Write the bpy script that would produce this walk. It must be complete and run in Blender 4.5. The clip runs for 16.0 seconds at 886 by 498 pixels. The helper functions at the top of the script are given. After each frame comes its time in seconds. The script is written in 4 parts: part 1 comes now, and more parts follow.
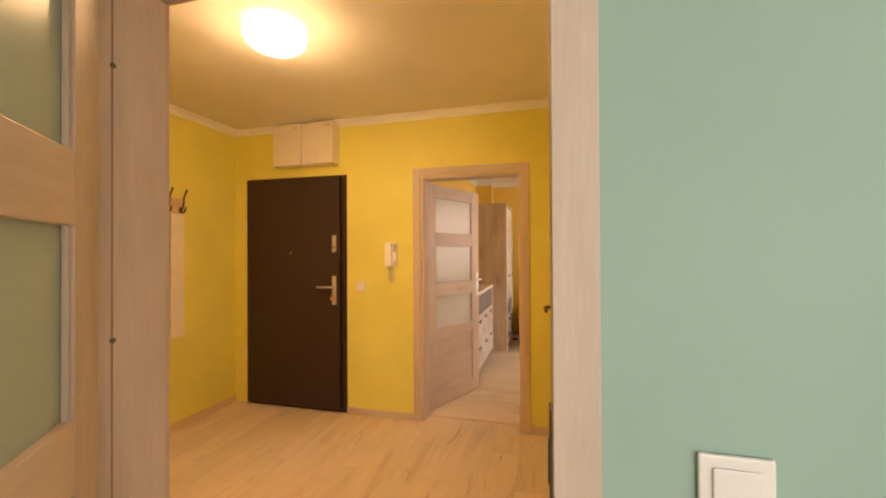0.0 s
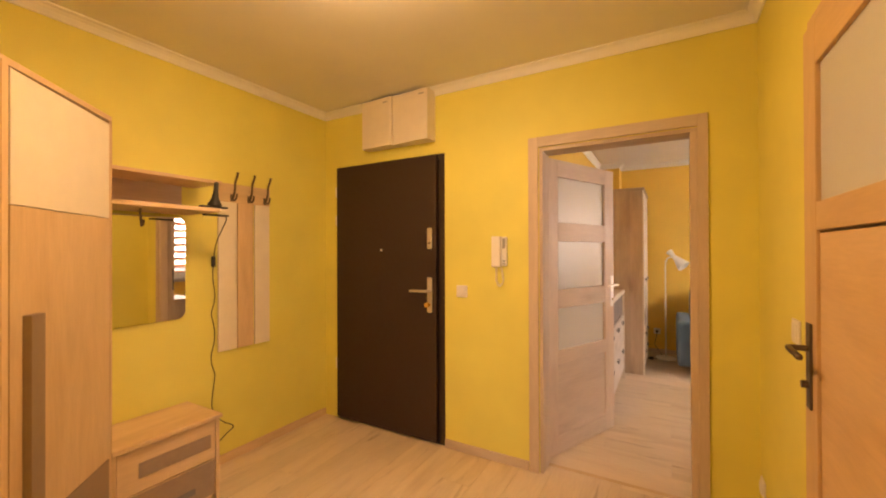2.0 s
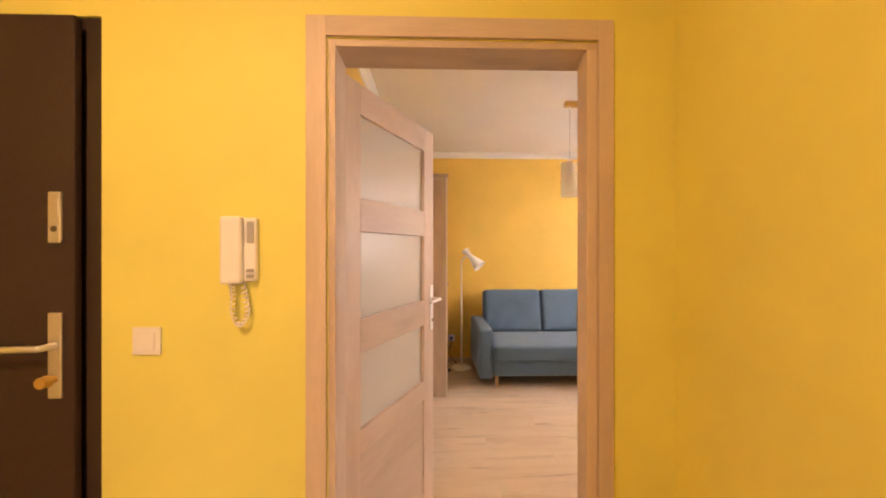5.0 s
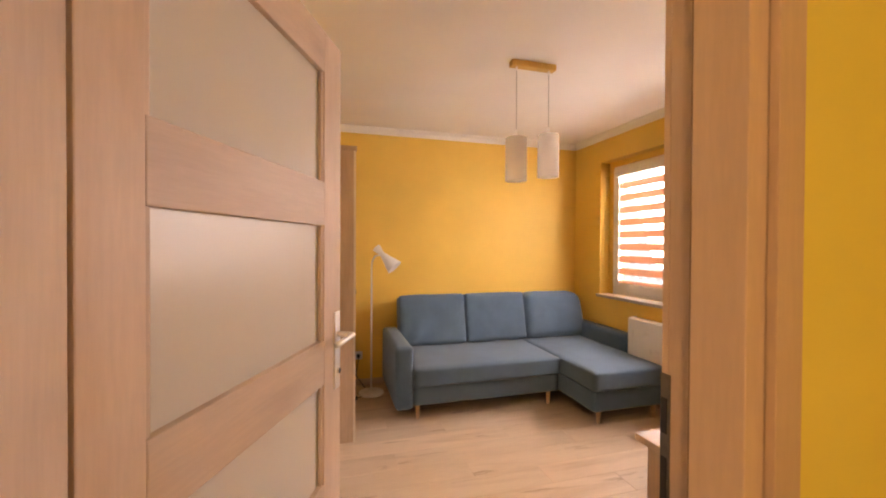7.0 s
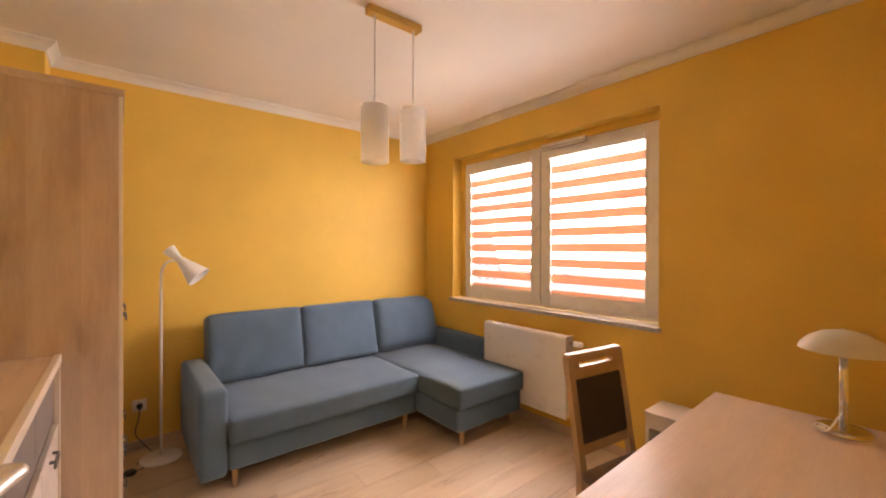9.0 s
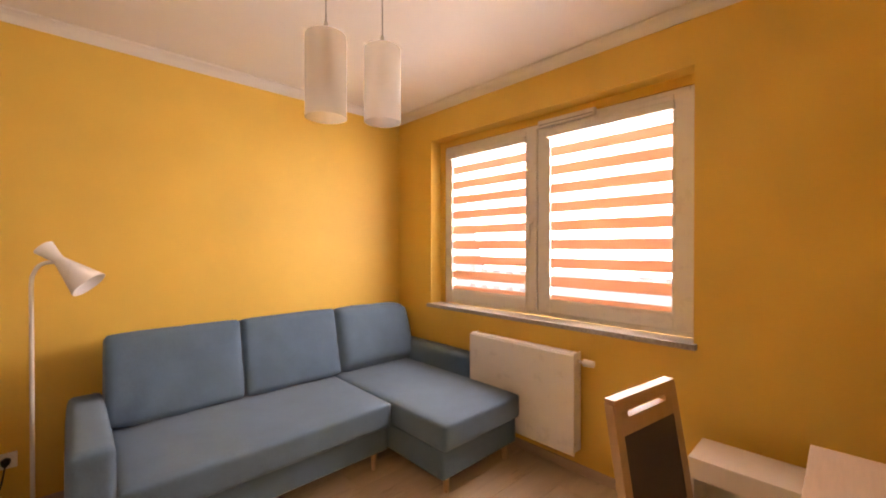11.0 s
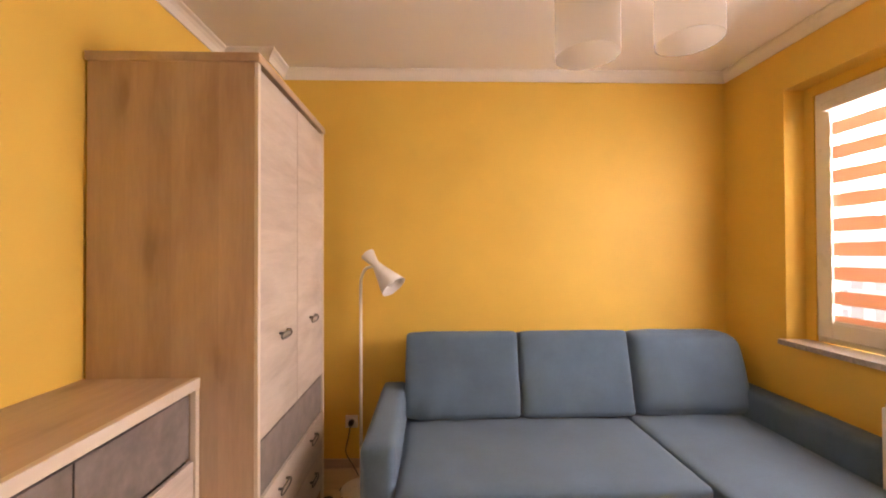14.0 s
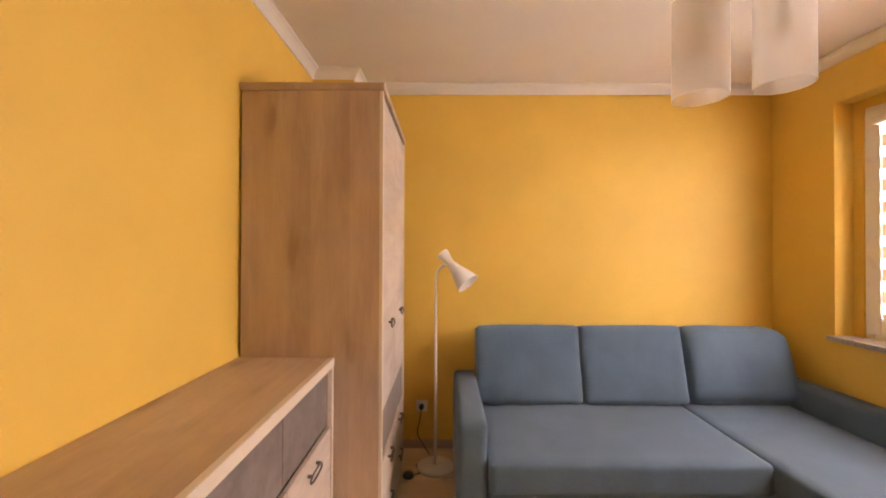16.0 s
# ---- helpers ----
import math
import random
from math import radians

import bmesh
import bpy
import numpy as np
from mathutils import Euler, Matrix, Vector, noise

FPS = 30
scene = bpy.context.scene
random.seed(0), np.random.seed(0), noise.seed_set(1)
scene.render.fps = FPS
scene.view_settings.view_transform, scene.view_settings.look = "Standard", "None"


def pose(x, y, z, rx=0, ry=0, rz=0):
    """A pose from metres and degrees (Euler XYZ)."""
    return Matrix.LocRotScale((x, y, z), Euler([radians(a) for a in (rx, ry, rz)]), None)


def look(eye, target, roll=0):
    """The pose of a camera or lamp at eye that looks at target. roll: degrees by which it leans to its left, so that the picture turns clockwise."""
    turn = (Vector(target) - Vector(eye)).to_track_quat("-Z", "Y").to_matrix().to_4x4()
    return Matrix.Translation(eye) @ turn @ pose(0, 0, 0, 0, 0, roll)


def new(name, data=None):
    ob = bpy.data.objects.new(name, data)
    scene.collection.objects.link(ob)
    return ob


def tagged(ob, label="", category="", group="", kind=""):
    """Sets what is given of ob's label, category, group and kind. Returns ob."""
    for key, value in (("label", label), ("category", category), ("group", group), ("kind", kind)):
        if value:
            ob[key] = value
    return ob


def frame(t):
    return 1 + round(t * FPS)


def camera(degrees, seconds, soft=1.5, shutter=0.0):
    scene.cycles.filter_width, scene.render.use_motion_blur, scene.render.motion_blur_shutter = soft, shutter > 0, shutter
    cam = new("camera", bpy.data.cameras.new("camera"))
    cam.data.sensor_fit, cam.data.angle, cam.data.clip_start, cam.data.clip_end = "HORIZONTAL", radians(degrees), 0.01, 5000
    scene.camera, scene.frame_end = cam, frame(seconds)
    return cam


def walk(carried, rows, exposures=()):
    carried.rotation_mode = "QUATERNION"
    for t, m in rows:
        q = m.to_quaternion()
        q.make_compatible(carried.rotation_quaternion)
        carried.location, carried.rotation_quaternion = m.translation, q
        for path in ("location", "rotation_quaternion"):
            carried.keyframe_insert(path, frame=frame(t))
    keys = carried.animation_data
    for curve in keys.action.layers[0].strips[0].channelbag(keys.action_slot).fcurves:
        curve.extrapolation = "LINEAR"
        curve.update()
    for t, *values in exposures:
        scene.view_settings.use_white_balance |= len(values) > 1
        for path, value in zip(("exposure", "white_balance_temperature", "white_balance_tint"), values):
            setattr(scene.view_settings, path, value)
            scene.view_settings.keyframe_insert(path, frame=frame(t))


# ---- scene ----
cam = camera(96.6, 16.0, soft=2.0)
PATH = [
    (0, (0.39, 0.238, 1.419), (-0.122, 2.171, 1.434), -0.3),
    (0.5, (0.327, 0.402, 1.4), (-0.445, 2.247, 1.425), -0.3),
    (1, (0.248, 0.572, 1.399), (-0.617, 2.375, 1.419), -0.3),
    (1.5, (0.159, 0.752, 1.408), (-0.764, 2.526, 1.42), -0.3),
    (2, (0.069, 0.927, 1.406), (-0.922, 2.664, 1.415), -0.2),
    (2.5, (-0.027, 1.081, 1.396), (-1.026, 2.813, 1.404), -0.1),
    (3, (-0.141, 1.276, 1.414), (-0.991, 3.087, 1.418), -0.1),
    (3.5, (-0.223, 1.482, 1.399), (-0.86, 3.377, 1.403), -0.1),
    (4, (-0.263, 1.725, 1.394), (-0.676, 3.682, 1.397), -0.0),
    (4.5, (-0.289, 1.945, 1.39), (-0.465, 3.938, 1.392), -0.2),
    (5, (-0.321, 2.165, 1.402), (-0.261, 4.164, 1.402), -0.0),
    (5.2, (-0.336, 2.241, 1.408), (-0.196, 4.236, 1.407), -0.1),
    (7.3, (-0.34, 3.116, 1.415), (0.304, 5.009, 1.399), 0.3),
    (7.5, (-0.331, 3.169, 1.393), (0.394, 5.033, 1.39), 0.2),
    (8, (-0.286, 3.333, 1.4), (0.665, 5.092, 1.394), 0.1),
    (8.5, (-0.23, 3.473, 1.4), (0.894, 5.127, 1.392), 0.2),
    (9, (-0.183, 3.597, 1.4), (1.087, 5.141, 1.395), 0.1),
    (9.2, (-0.159, 3.653, 1.411), (1.171, 5.146, 1.4), 0.0),
    (11.5, (0.271, 4.186, 1.383), (1.649, 5.635, 1.371), 0.0),
    (12, (0.368, 4.285, 1.38), (1.556, 5.894, 1.384), -0.3),
    (12.5, (0.421, 4.36, 1.385), (1.387, 6.111, 1.391), -0.3),
    (13, (0.466, 4.419, 1.395), (1.144, 6.301, 1.403), -0.2),
    (13.5, (0.484, 4.453, 1.392), (0.842, 6.421, 1.407), -0.2),
    (14, (0.454, 4.466, 1.39), (0.511, 6.465, 1.412), -0.2),
    (14.5, (0.412, 4.458, 1.406), (0.174, 6.443, 1.421), 0.1),
    (15, (0.336, 4.418, 1.417), (-0.093, 6.371, 1.428), 0.2),
    (15.5, (0.213, 4.34, 1.414), (-0.158, 6.305, 1.42), 0.3),
    (16, (0.099, 4.234, 1.398), (0.085, 6.234, 1.413), 0.2),
]
walk(cam, [(t, look(eye, target, roll)) for t, eye, target, roll in PATH],
     [(0.0, -0.1, 7900, 20), (1.5, 0.0, 7900, 22), (2.5, 0.02, 7900, 23), (3.5, 0.2, 7750, 23), (4.5, 0.25, 7450, 24), (5.2, 0.22, 7350, 25), (7.3, -0.02, 7500, 28), (16.0, -0.03, 7500, 28)])

# ---------------------------------------------------------------- world and lights
world = bpy.data.worlds.new("overcast_sky")
scene.world = world
world.use_nodes = True
_wn = world.node_tree.nodes
_sky = _wn.new("ShaderNodeTexSky")
_sky.sky_type = "NISHITA"
_sky.sun_disc = False
_sky.sun_elevation, _sky.sun_rotation = radians(40), radians(200)
world.node_tree.links.new(_sky.outputs[0], _wn["Background"].inputs[0])
_wn["Background"].inputs[1].default_value = 0.15


def area_lamp(name, m, sx, sy, watts, colour):
    d = bpy.data.lights.new(name, "AREA")
    d.shape, d.size, d.size_y, d.energy, d.color = "RECTANGLE", sx, sy, watts, colour
    ob = new(name, d)
    ob.matrix_world = m
    return ob


# daylight entering at the window openings
area_lamp("daylight_room_window", pose(3.06, 5.617, 1.78, 0, 67, 0), 1.35, 2.3, 186, (1.0, 0.97, 0.93))
area_lamp("daylight_green_room_window", pose(1.365, -2.24, 1.52, 90, 0, 0), 1.3, 1.42, 44, (0.95, 0.98, 1.0))
area_lamp("daylight_green_room_side_window", pose(2.14, -0.85, 1.5, 0, 90, 0), 1.3, 1.5, 18, (0.95, 0.98, 1.0))
sun = bpy.data.lights.new("overcast_sun", "SUN")
sun.energy, sun.angle, sun.color = 1.5, radians(12), (1.0, 0.97, 0.93)
new("overcast_sun", sun).matrix_world = look((0, 0, 30), (26, 12, 0))
LAMP_GLOW = 128.0

# ---------------------------------------------------------------- mesh helpers


def box(bm, lo, hi, bevel=0.0, seg=2):
    r = bmesh.ops.create_cube(bm, size=1.0)
    vs = r["verts"]
    for v in vs:
        v.co = Vector([(lo[i] + hi[i]) / 2 + v.co[i] * (hi[i] - lo[i]) for i in range(3)])
    if bevel > 0:
        es = list({e for v in vs for e in v.link_edges})
        bmesh.ops.bevel(bm, geom=es, offset=bevel, segments=seg, affect="EDGES", profile=0.6)
    return bm


def B(lo, hi, bevel=0.0, seg=2):
    return box(bmesh.new(), lo, hi, bevel, seg)


def lathe(profile, segs=40, bm=None, m=None):
    """A solid of revolution about z from (radius, height) pairs."""
    bm = bm or bmesh.new()
    m = m or Matrix()
    rings = []
    for r, z in profile:
        if r < 1e-5:
            rings.append([bm.verts.new(m @ Vector((0, 0, z)))])
        else:
            rings.append([bm.verts.new(m @ Vector((r * math.cos(a), r * math.sin(a), z)))
                          for a in (2 * math.pi * k / segs for k in range(segs))])
    for a, b in zip(rings, rings[1:]):
        for k in range(segs):
            k2 = (k + 1) % segs
            if len(a) == 1 and len(b) == 1:
                continue
            if len(a) == 1:
                bm.faces.new((a[0], b[k], b[k2]))
            elif len(b) == 1:
                bm.faces.new((a[k], b[0], a[k2]))
            else:
                bm.faces.new((a[k], b[k], b[k2], a[k2]))
    return bm


def tube(points, radius, segs=10, bm=None, closed=False):
    """A round rod swept along points; radius may be a number or one per point."""
    bm = bm or bmesh.new()
    pts = [Vector(p) for p in points]
    n = len(pts)
    rad = radius if isinstance(radius, (list, tuple)) else [radius] * n
    rings, up = [], None
    for i, p in enumerate(pts):
        a = pts[(i - 1) % n] if closed else pts[max(i - 1, 0)]
        b = pts[(i + 1) % n] if closed else pts[min(i + 1, n - 1)]
        d = (b - a).normalized()
        if up is None:
            up = Vector((0, 0, 1)) if abs(d.z) < 0.9 else Vector((1, 0, 0))
        up = (up - d * up.dot(d)).normalized()
        side = d.cross(up)
        rings.append([bm.verts.new(p + rad[i] * (math.cos(t) * up + math.sin(t) * side))
                      for t in (2 * math.pi * k / segs for k in range(segs))])
    pairs = list(zip(rings, rings[1:])) + ([(rings[-1], rings[0])] if closed else [])
    for a, b in pairs:
        for k in range(segs):
            bm.faces.new((a[k], a[(k + 1) % segs], b[(k + 1) % segs], b[k]))
    if not closed:
        bm.faces.new(rings[0][::-1])
        bm.faces.new(rings[-1])
    return bm


def smooth_path(points, steps=6):
    """Catmull-Rom through points."""
    p = [Vector(q) for q in points]
    p = [p[0] * 2 - p[1]] + p + [p[-1] * 2 - p[-2]]
    out = []
    for i in range(1, len(p) - 2):
        for s in range(steps):
            t = s / steps
            out.append(0.5 * ((2 * p[i]) + (p[i + 1] - p[i - 1]) * t + (2 * p[i - 1] - 5 * p[i] + 4 * p[i + 1] - p[i + 2]) * t * t
                              + (3 * p[i] - p[i - 1] - 3 * p[i + 1] + p[i + 2]) * t ** 3))
    out.append(p[-2])
    return out


def cushion(lo, hi, r=0.04, puff=(0, 0, 0), wrinkle=0.0, cuts=16, seed=0.0):
    """A soft rounded block, swollen in the middle of its faces."""
    bm = bmesh.new()
    bmesh.ops.create_cube(bm, size=2.0)
    bmesh.ops.subdivide_edges(bm, edges=bm.edges[:], cuts=cuts, use_grid_fill=True)
    c = [(lo[i] + hi[i]) / 2 for i in range(3)]
    h = [(hi[i] - lo[i]) / 2 for i in range(3)]
    for v in bm.verts:
        u = v.co.copy()
        # crowd the grid towards the edges
        u = Vector([math.copysign(1 - (1 - abs(t)) ** 1.35, t) for t in u])
        p = Vector([u[i] * h[i] for i in range(3)])
        q = Vector([max(-(h[i] - r), min(h[i] - r, p[i])) for i in range(3)])
        d = p - q
        if d.length > 1e-9:
            p = q + d.normalized() * r
        for i in range(3):
            j, k = (i + 1) % 3, (i + 2) % 3
            p[i] += puff[i] * u[i] * max(0, 1 - u[j] ** 4) * max(0, 1 - u[k] ** 4)
        w = Vector([c[i] + p[i] for i in range(3)])
        if wrinkle:
            s = noise.noise(Vector((w.x * 5 + seed, w.y * 5, w.z * 3))) + 0.5 * noise.noise(Vector((w.x * 14, w.y * 14 + seed, w.z * 9)))
            w += d.normalized() * s * wrinkle if d.length > 1e-9 else Vector((0, 0, s * wrinkle))
        v.co = w
    return bm


def link(name, bm, mat, parent=None, label="", smooth=False, kind="", category=""):
    me = bpy.data.meshes.new(name)
    bmesh.ops.recalc_face_normals(bm, faces=bm.faces[:])
    bm.to_mesh(me)
    bm.free()
    me.materials.append(mat)
    if smooth:
        me.shade_smooth()
    ob = new(name, me)
    if parent:
        ob.parent = parent
    return tagged(ob, label, category, "", kind)


def part(name, bm, material, parent, label="", smooth=False):
    return link(name, bm, material, parent, label, smooth)


def thing(name, m, label, category, group="", kind=""):
    ob = new(name)
    ob.empty_display_size = 0.1
    ob.matrix_world = m
    return tagged(ob, label, category, group, kind)


def setting(name, bm, mat, label="", smooth=False):
    return link(name, bm, mat, None, label, smooth, "structure")


# ---------------------------------------------------------------- materials


def shader(name, base=(0.8, 0.8, 0.8), rough=0.5, metal=0.0):
    m = bpy.data.materials.new(name)
    m.use_nodes = True
    b = m.node_tree.nodes["Principled BSDF"]
    b.inputs["Base Color"].default_value = (*base, 1)
    b.inputs["Roughness"].default_value = rough
    b.inputs["Metallic"].default_value = metal
    return m, m.node_tree.nodes, m.node_tree.links, b


def mapped(nodes, links, scale, coord="Object", random_shift=False):
    tc = nodes.new("ShaderNodeTexCoord")
    mp = nodes.new("ShaderNodeMapping")
    mp.inputs["Scale"].default_value = scale
    links.new(tc.outputs[coord], mp.inputs["Vector"])
    if random_shift:
        oi = nodes.new("ShaderNodeObjectInfo")
        mul = nodes.new("ShaderNodeVectorMath")
        mul.operation = "SCALE"
        mul.inputs[0].default_value = (17.0, 31.0, 23.0)
        links.new(oi.outputs["Random"], mul.inputs["Scale"])
        links.new(mul.outputs[0], mp.inputs["Location"])
    return mp.outputs[0]


def noise_tex(nodes, links, vec, scale, detail=4, rough=0.55, dist=0.0):
    n = nodes.new("ShaderNodeTexNoise")
    n.inputs["Scale"].default_value = scale
    n.inputs["Detail"].default_value = detail
    n.inputs["Roughness"].default_value = rough
    n.inputs["Distortion"].default_value = dist
    links.new(vec, n.inputs["Vector"])
    return n.outputs["Fac"]


def ramp(nodes, links, fac, stops):
    r = nodes.new("ShaderNodeValToRGB")
    el = r.color_ramp.elements
    while len(el) < len(stops):
        el.new(0.5)
    for e, (p, c) in zip(el, stops):
        e.position, e.color = p, (*c, 1)
    links.new(fac, r.inputs[0])
    return r.outputs[0]


def mix(nodes, links, a, b, fac, mode="MIX"):
    n = nodes.new("ShaderNodeMix")
    n.data_type, n.blend_type = "RGBA", mode
    for sock, v in ((n.inputs[6], a), (n.inputs[7], b)):
        if isinstance(v, tuple):
            sock.default_value = (*v, 1)
        else:
            links.new(v, sock)
    if isinstance(fac, float):
        n.inputs[0].default_value = fac
    else:
        links.new(fac, n.inputs[0])
    return n.outputs[2]


def bump(nodes, links, height, b, strength, dist=0.002):
    n = nodes.new("ShaderNodeBump")
    n.inputs["Strength"].default_value = strength
    n.inputs["Distance"].default_value = dist
    links.new(height, n.inputs["Height"])
    links.new(n.outputs[0], b.inputs["Normal"])


def paint(name, base, rough=0.6, vary=0.06, grain=160, relief=0.09):
    """Wall paint: roller texture, slow tone drift."""
    m, N, L, b = shader(name, base, rough)
    v = mapped(N, L, (1, 1, 1))
    slow = noise_tex(N, L, v, 1.7, 3)
    fine = noise_tex(N, L, v, grain, 2)
    lo = tuple(c * (1 - vary) for c in base)
    hi = tuple(min(1, c * (1 + vary)) for c in base)
    L.new(ramp(N, L, slow, [(0.3, lo), (0.7, hi)]), b.inputs["Base Color"])
    bump(N, L, fine, b, relief, 0.0012)
    return m


def wood(name, dark, light, axis="z", scale=1.0, rough=0.45, knots=0.5, shift=True, contrast=1.0, strips=0.0, kscale=1.0):
    """Wood decor with grain drawn along one axis, board-wide tone changes and knots."""
    m, N, L, b = shader(name, light, rough)
    long = {"x": (0.9, 9, 9), "y": (9, 0.9, 9), "z": (9, 9, 0.9)}[axis]
    mid = {"x": (0.7, 3, 3), "y": (3, 0.7, 3), "z": (3, 3, 0.7)}[axis]
    v1 = mapped(N, L, tuple(c * scale for c in long), "Object", shift)
    v2 = mapped(N, L, tuple(c * scale for c in mid), "Object", shift)
    g = noise_tex(N, L, v1, 3.2, 7, 0.62, 0.35)
    s = noise_tex(N, L, v2, 1.6, 4, 0.55, 0.8)
    fibre = noise_tex(N, L, v1, 16, 3, 0.6)
    mean = tuple((a + c) / 2 for a, c in zip(dark, light))
    k = 0.16 / contrast
    c1 = ramp(N, L, g, [(0.5 - k, tuple(a * 0.4 + c * 0.6 for a, c in zip(dark, light))), (0.5 + k, light)])
    c2 = ramp(N, L, s, [(0.34, dark), (0.56, light)])
    col = mix(N, L, c1, c2, 0.42)
    kn = N.new("ShaderNodeTexVoronoi")
    kn.inputs["Scale"].default_value = 1.0
    v3 = mapped(N, L, tuple(c * kscale for c in {"x": (1.7, 5.2, 5.2), "y": (5.2, 1.7, 5.2), "z": (5.2, 5.2, 1.7)}[axis]), "Object", shift)
    wob = N.new("ShaderNodeVectorMath")
    wob.operation = "MULTIPLY_ADD"
    wn3 = N.new("ShaderNodeTexNoise")
    wn3.inputs["Scale"].default_value = 2.2
    L.new(v3, wn3.inputs["Vector"])
    wob.inputs[1].default_value = (0.35, 0.35, 0.35)
    L.new(wn3.outputs["Color"], wob.inputs[0])
    L.new(v3, wob.inputs[2])
    L.new(wob.outputs[0], kn.inputs["Vector"])
    spot = ramp(N, L, kn.outputs["Distance"], [(0.10, (1, 1, 1)), (0.2, (0.35, 0.35, 0.35)), (0.36, (0, 0, 0))])
    kfac = N.new("ShaderNodeMath")
    kfac.operation = "MULTIPLY"
    kfac.inputs[1].default_value = knots
    L.new(spot, kfac.inputs[0])
    col = mix(N, L, col, tuple(c * 0.62 for c in dark), kfac.outputs[0])
    fb = ramp(N, L, fibre, [(0.3, (0.95, 0.95, 0.95)), (0.7, (1.03, 1.03, 1.03))])
    col = mix(N, L, col, fb, 1.0, "MULTIPLY")
    oi = N.new("ShaderNodeObjectInfo")
    tone = ramp(N, L, oi.outputs["Random"], [(0.0, (0.93, 0.93, 0.92)), (1.0, (1.05, 1.04, 1.03))])
    col = mix(N, L, col, tone, 1.0 if shift else 0.0, "MULTIPLY")
    if strips:
        tc = N.new("ShaderNodeTexCoord")
        sn = N.new("ShaderNodeVectorMath")
        sn.operation = "SNAP"
        sn.inputs[1].default_value = {"x": (2.6, 0.083, 0.083), "y": (0.083, 2.6, 0.083), "z": (0.083, 0.083, 2.6)}[axis]
        L.new(tc.outputs["Object"], sn.inputs[0])
        wn = N.new("ShaderNodeTexWhiteNoise")
        L.new(sn.outputs[0], wn.inputs["Vector"])
        st = ramp(N, L, wn.outputs["Value"], [(0.0, (1 - strips,) * 3), (1.0, (1 + strips * 0.5,) * 3)])
        col = mix(N, L, col, st, 1.0, "MULTIPLY")
    L.new(col, b.inputs["Base Color"])
    bump(N, L, g, b, 0.12, 0.001)
    return m


def floor_oak(name, axis):
    """Pale laminate oak: faint grain, broad smoky patches, sparse dark cracks and knots along the board."""
    m = wood(name, (0.56, 0.42, 0.29), (0.70, 0.56, 0.42), axis, 0.9, 0.40, 0.0, contrast=0.8)
    N, L = m.node_tree.nodes, m.node_tree.links
    b = N["Principled BSDF"]
    col = b.inputs["Base Color"].links[0].from_socket
    stretch = {"x": (1.5, 11, 11), "y": (11, 1.5, 11)}[axis]
    v = mapped(N, L, stretch, "Object", True)
    crack = noise_tex(N, L, v, 1.35, 5, 0.6, 0.5)
    smoke = noise_tex(N, L, mapped(N, L, tuple(c * 0.45 for c in stretch), "Object", True), 1.5, 3, 0.5, 0.6)
    col = mix(N, L, col, (0.45, 0.315, 0.20), ramp(N, L, smoke, [(0.56, (0, 0, 0)), (0.76, (0.6, 0.6, 0.6))]))
    col = mix(N, L, col, (0.31, 0.20, 0.115), ramp(N, L, crack, [(0.615, (0, 0, 0)), (0.72, (0.7, 0.7, 0.7))]))
    L.new(col, b.inputs["Base Color"])
    return m


def fabric(name, base, rough=0.9, grain=420):
    m, N, L, b = shader(name, base, rough)
    v = mapped(N, L, (1, 1, 1))
    fine = noise_tex(N, L, v, grain, 2)
    slow = noise_tex(N, L, v, 6, 4)
    c = ramp(N, L, fine, [(0.3, tuple(x * 0.78 for x in base)), (0.7, tuple(x * 1.2 for x in base))])
    c2 = ramp(N, L, slow, [(0.3, (0.92, 0.92, 0.92)), (0.7, (1.06, 1.06, 1.06))])
    L.new(mix(N, L, c, c2, 1.0, "MULTIPLY"), b.inputs["Base Color"])
    b.inputs["Sheen Weight"].default_value = 0.12
    b.inputs["Sheen Roughness"].default_value = 0.5
    bump(N, L, fine, b, 0.35, 0.001)
    return m


def plain(name, base, rough=0.5, metal=0.0, vary=0.05, scale=30):
    m, N, L, b = shader(name, base, rough, metal)
    v = mapped(N, L, (1, 1, 1))
    n = noise_tex(N, L, v, scale, 4)
    L.new(ramp(N, L, n, [(0.3, tuple(c * (1 - vary) for c in base)), (0.7, tuple(min(1, c * (1 + vary)) for c in base))]), b.inputs["Base Color"])
    rr = ramp(N, L, n, [(0.3, (rough * 0.85,) * 3), (0.7, (min(1, rough * 1.15),) * 3)])
    L.new(rr, b.inputs["Roughness"])
    return m


def translucent(name, base, through_share, clear=0.0, rough=0.6):
    """Cloth or frosted glass that lets light through, with some clear view."""
    m, N, L, b = shader(name, base, rough)
    t = N.new("ShaderNodeBsdfTranslucent")
    t.inputs[0].default_value = (*base, 1)
    mx = N.new("ShaderNodeMixShader")
    mx.inputs[0].default_value = through_share
    L.new(b.outputs[0], mx.inputs[1])
    L.new(t.outputs[0], mx.inputs[2])
    out = N["Material Output"]
    last = mx
    if clear > 0:
        tr = N.new("ShaderNodeBsdfTransparent")
        m2 = N.new("ShaderNodeMixShader")
        m2.inputs[0].default_value = clear
        L.new(mx.outputs[0], m2.inputs[1])
        L.new(tr.outputs[0], m2.inputs[2])
        last = m2
    L.new(last.outputs[0], out.inputs[0])
    return m


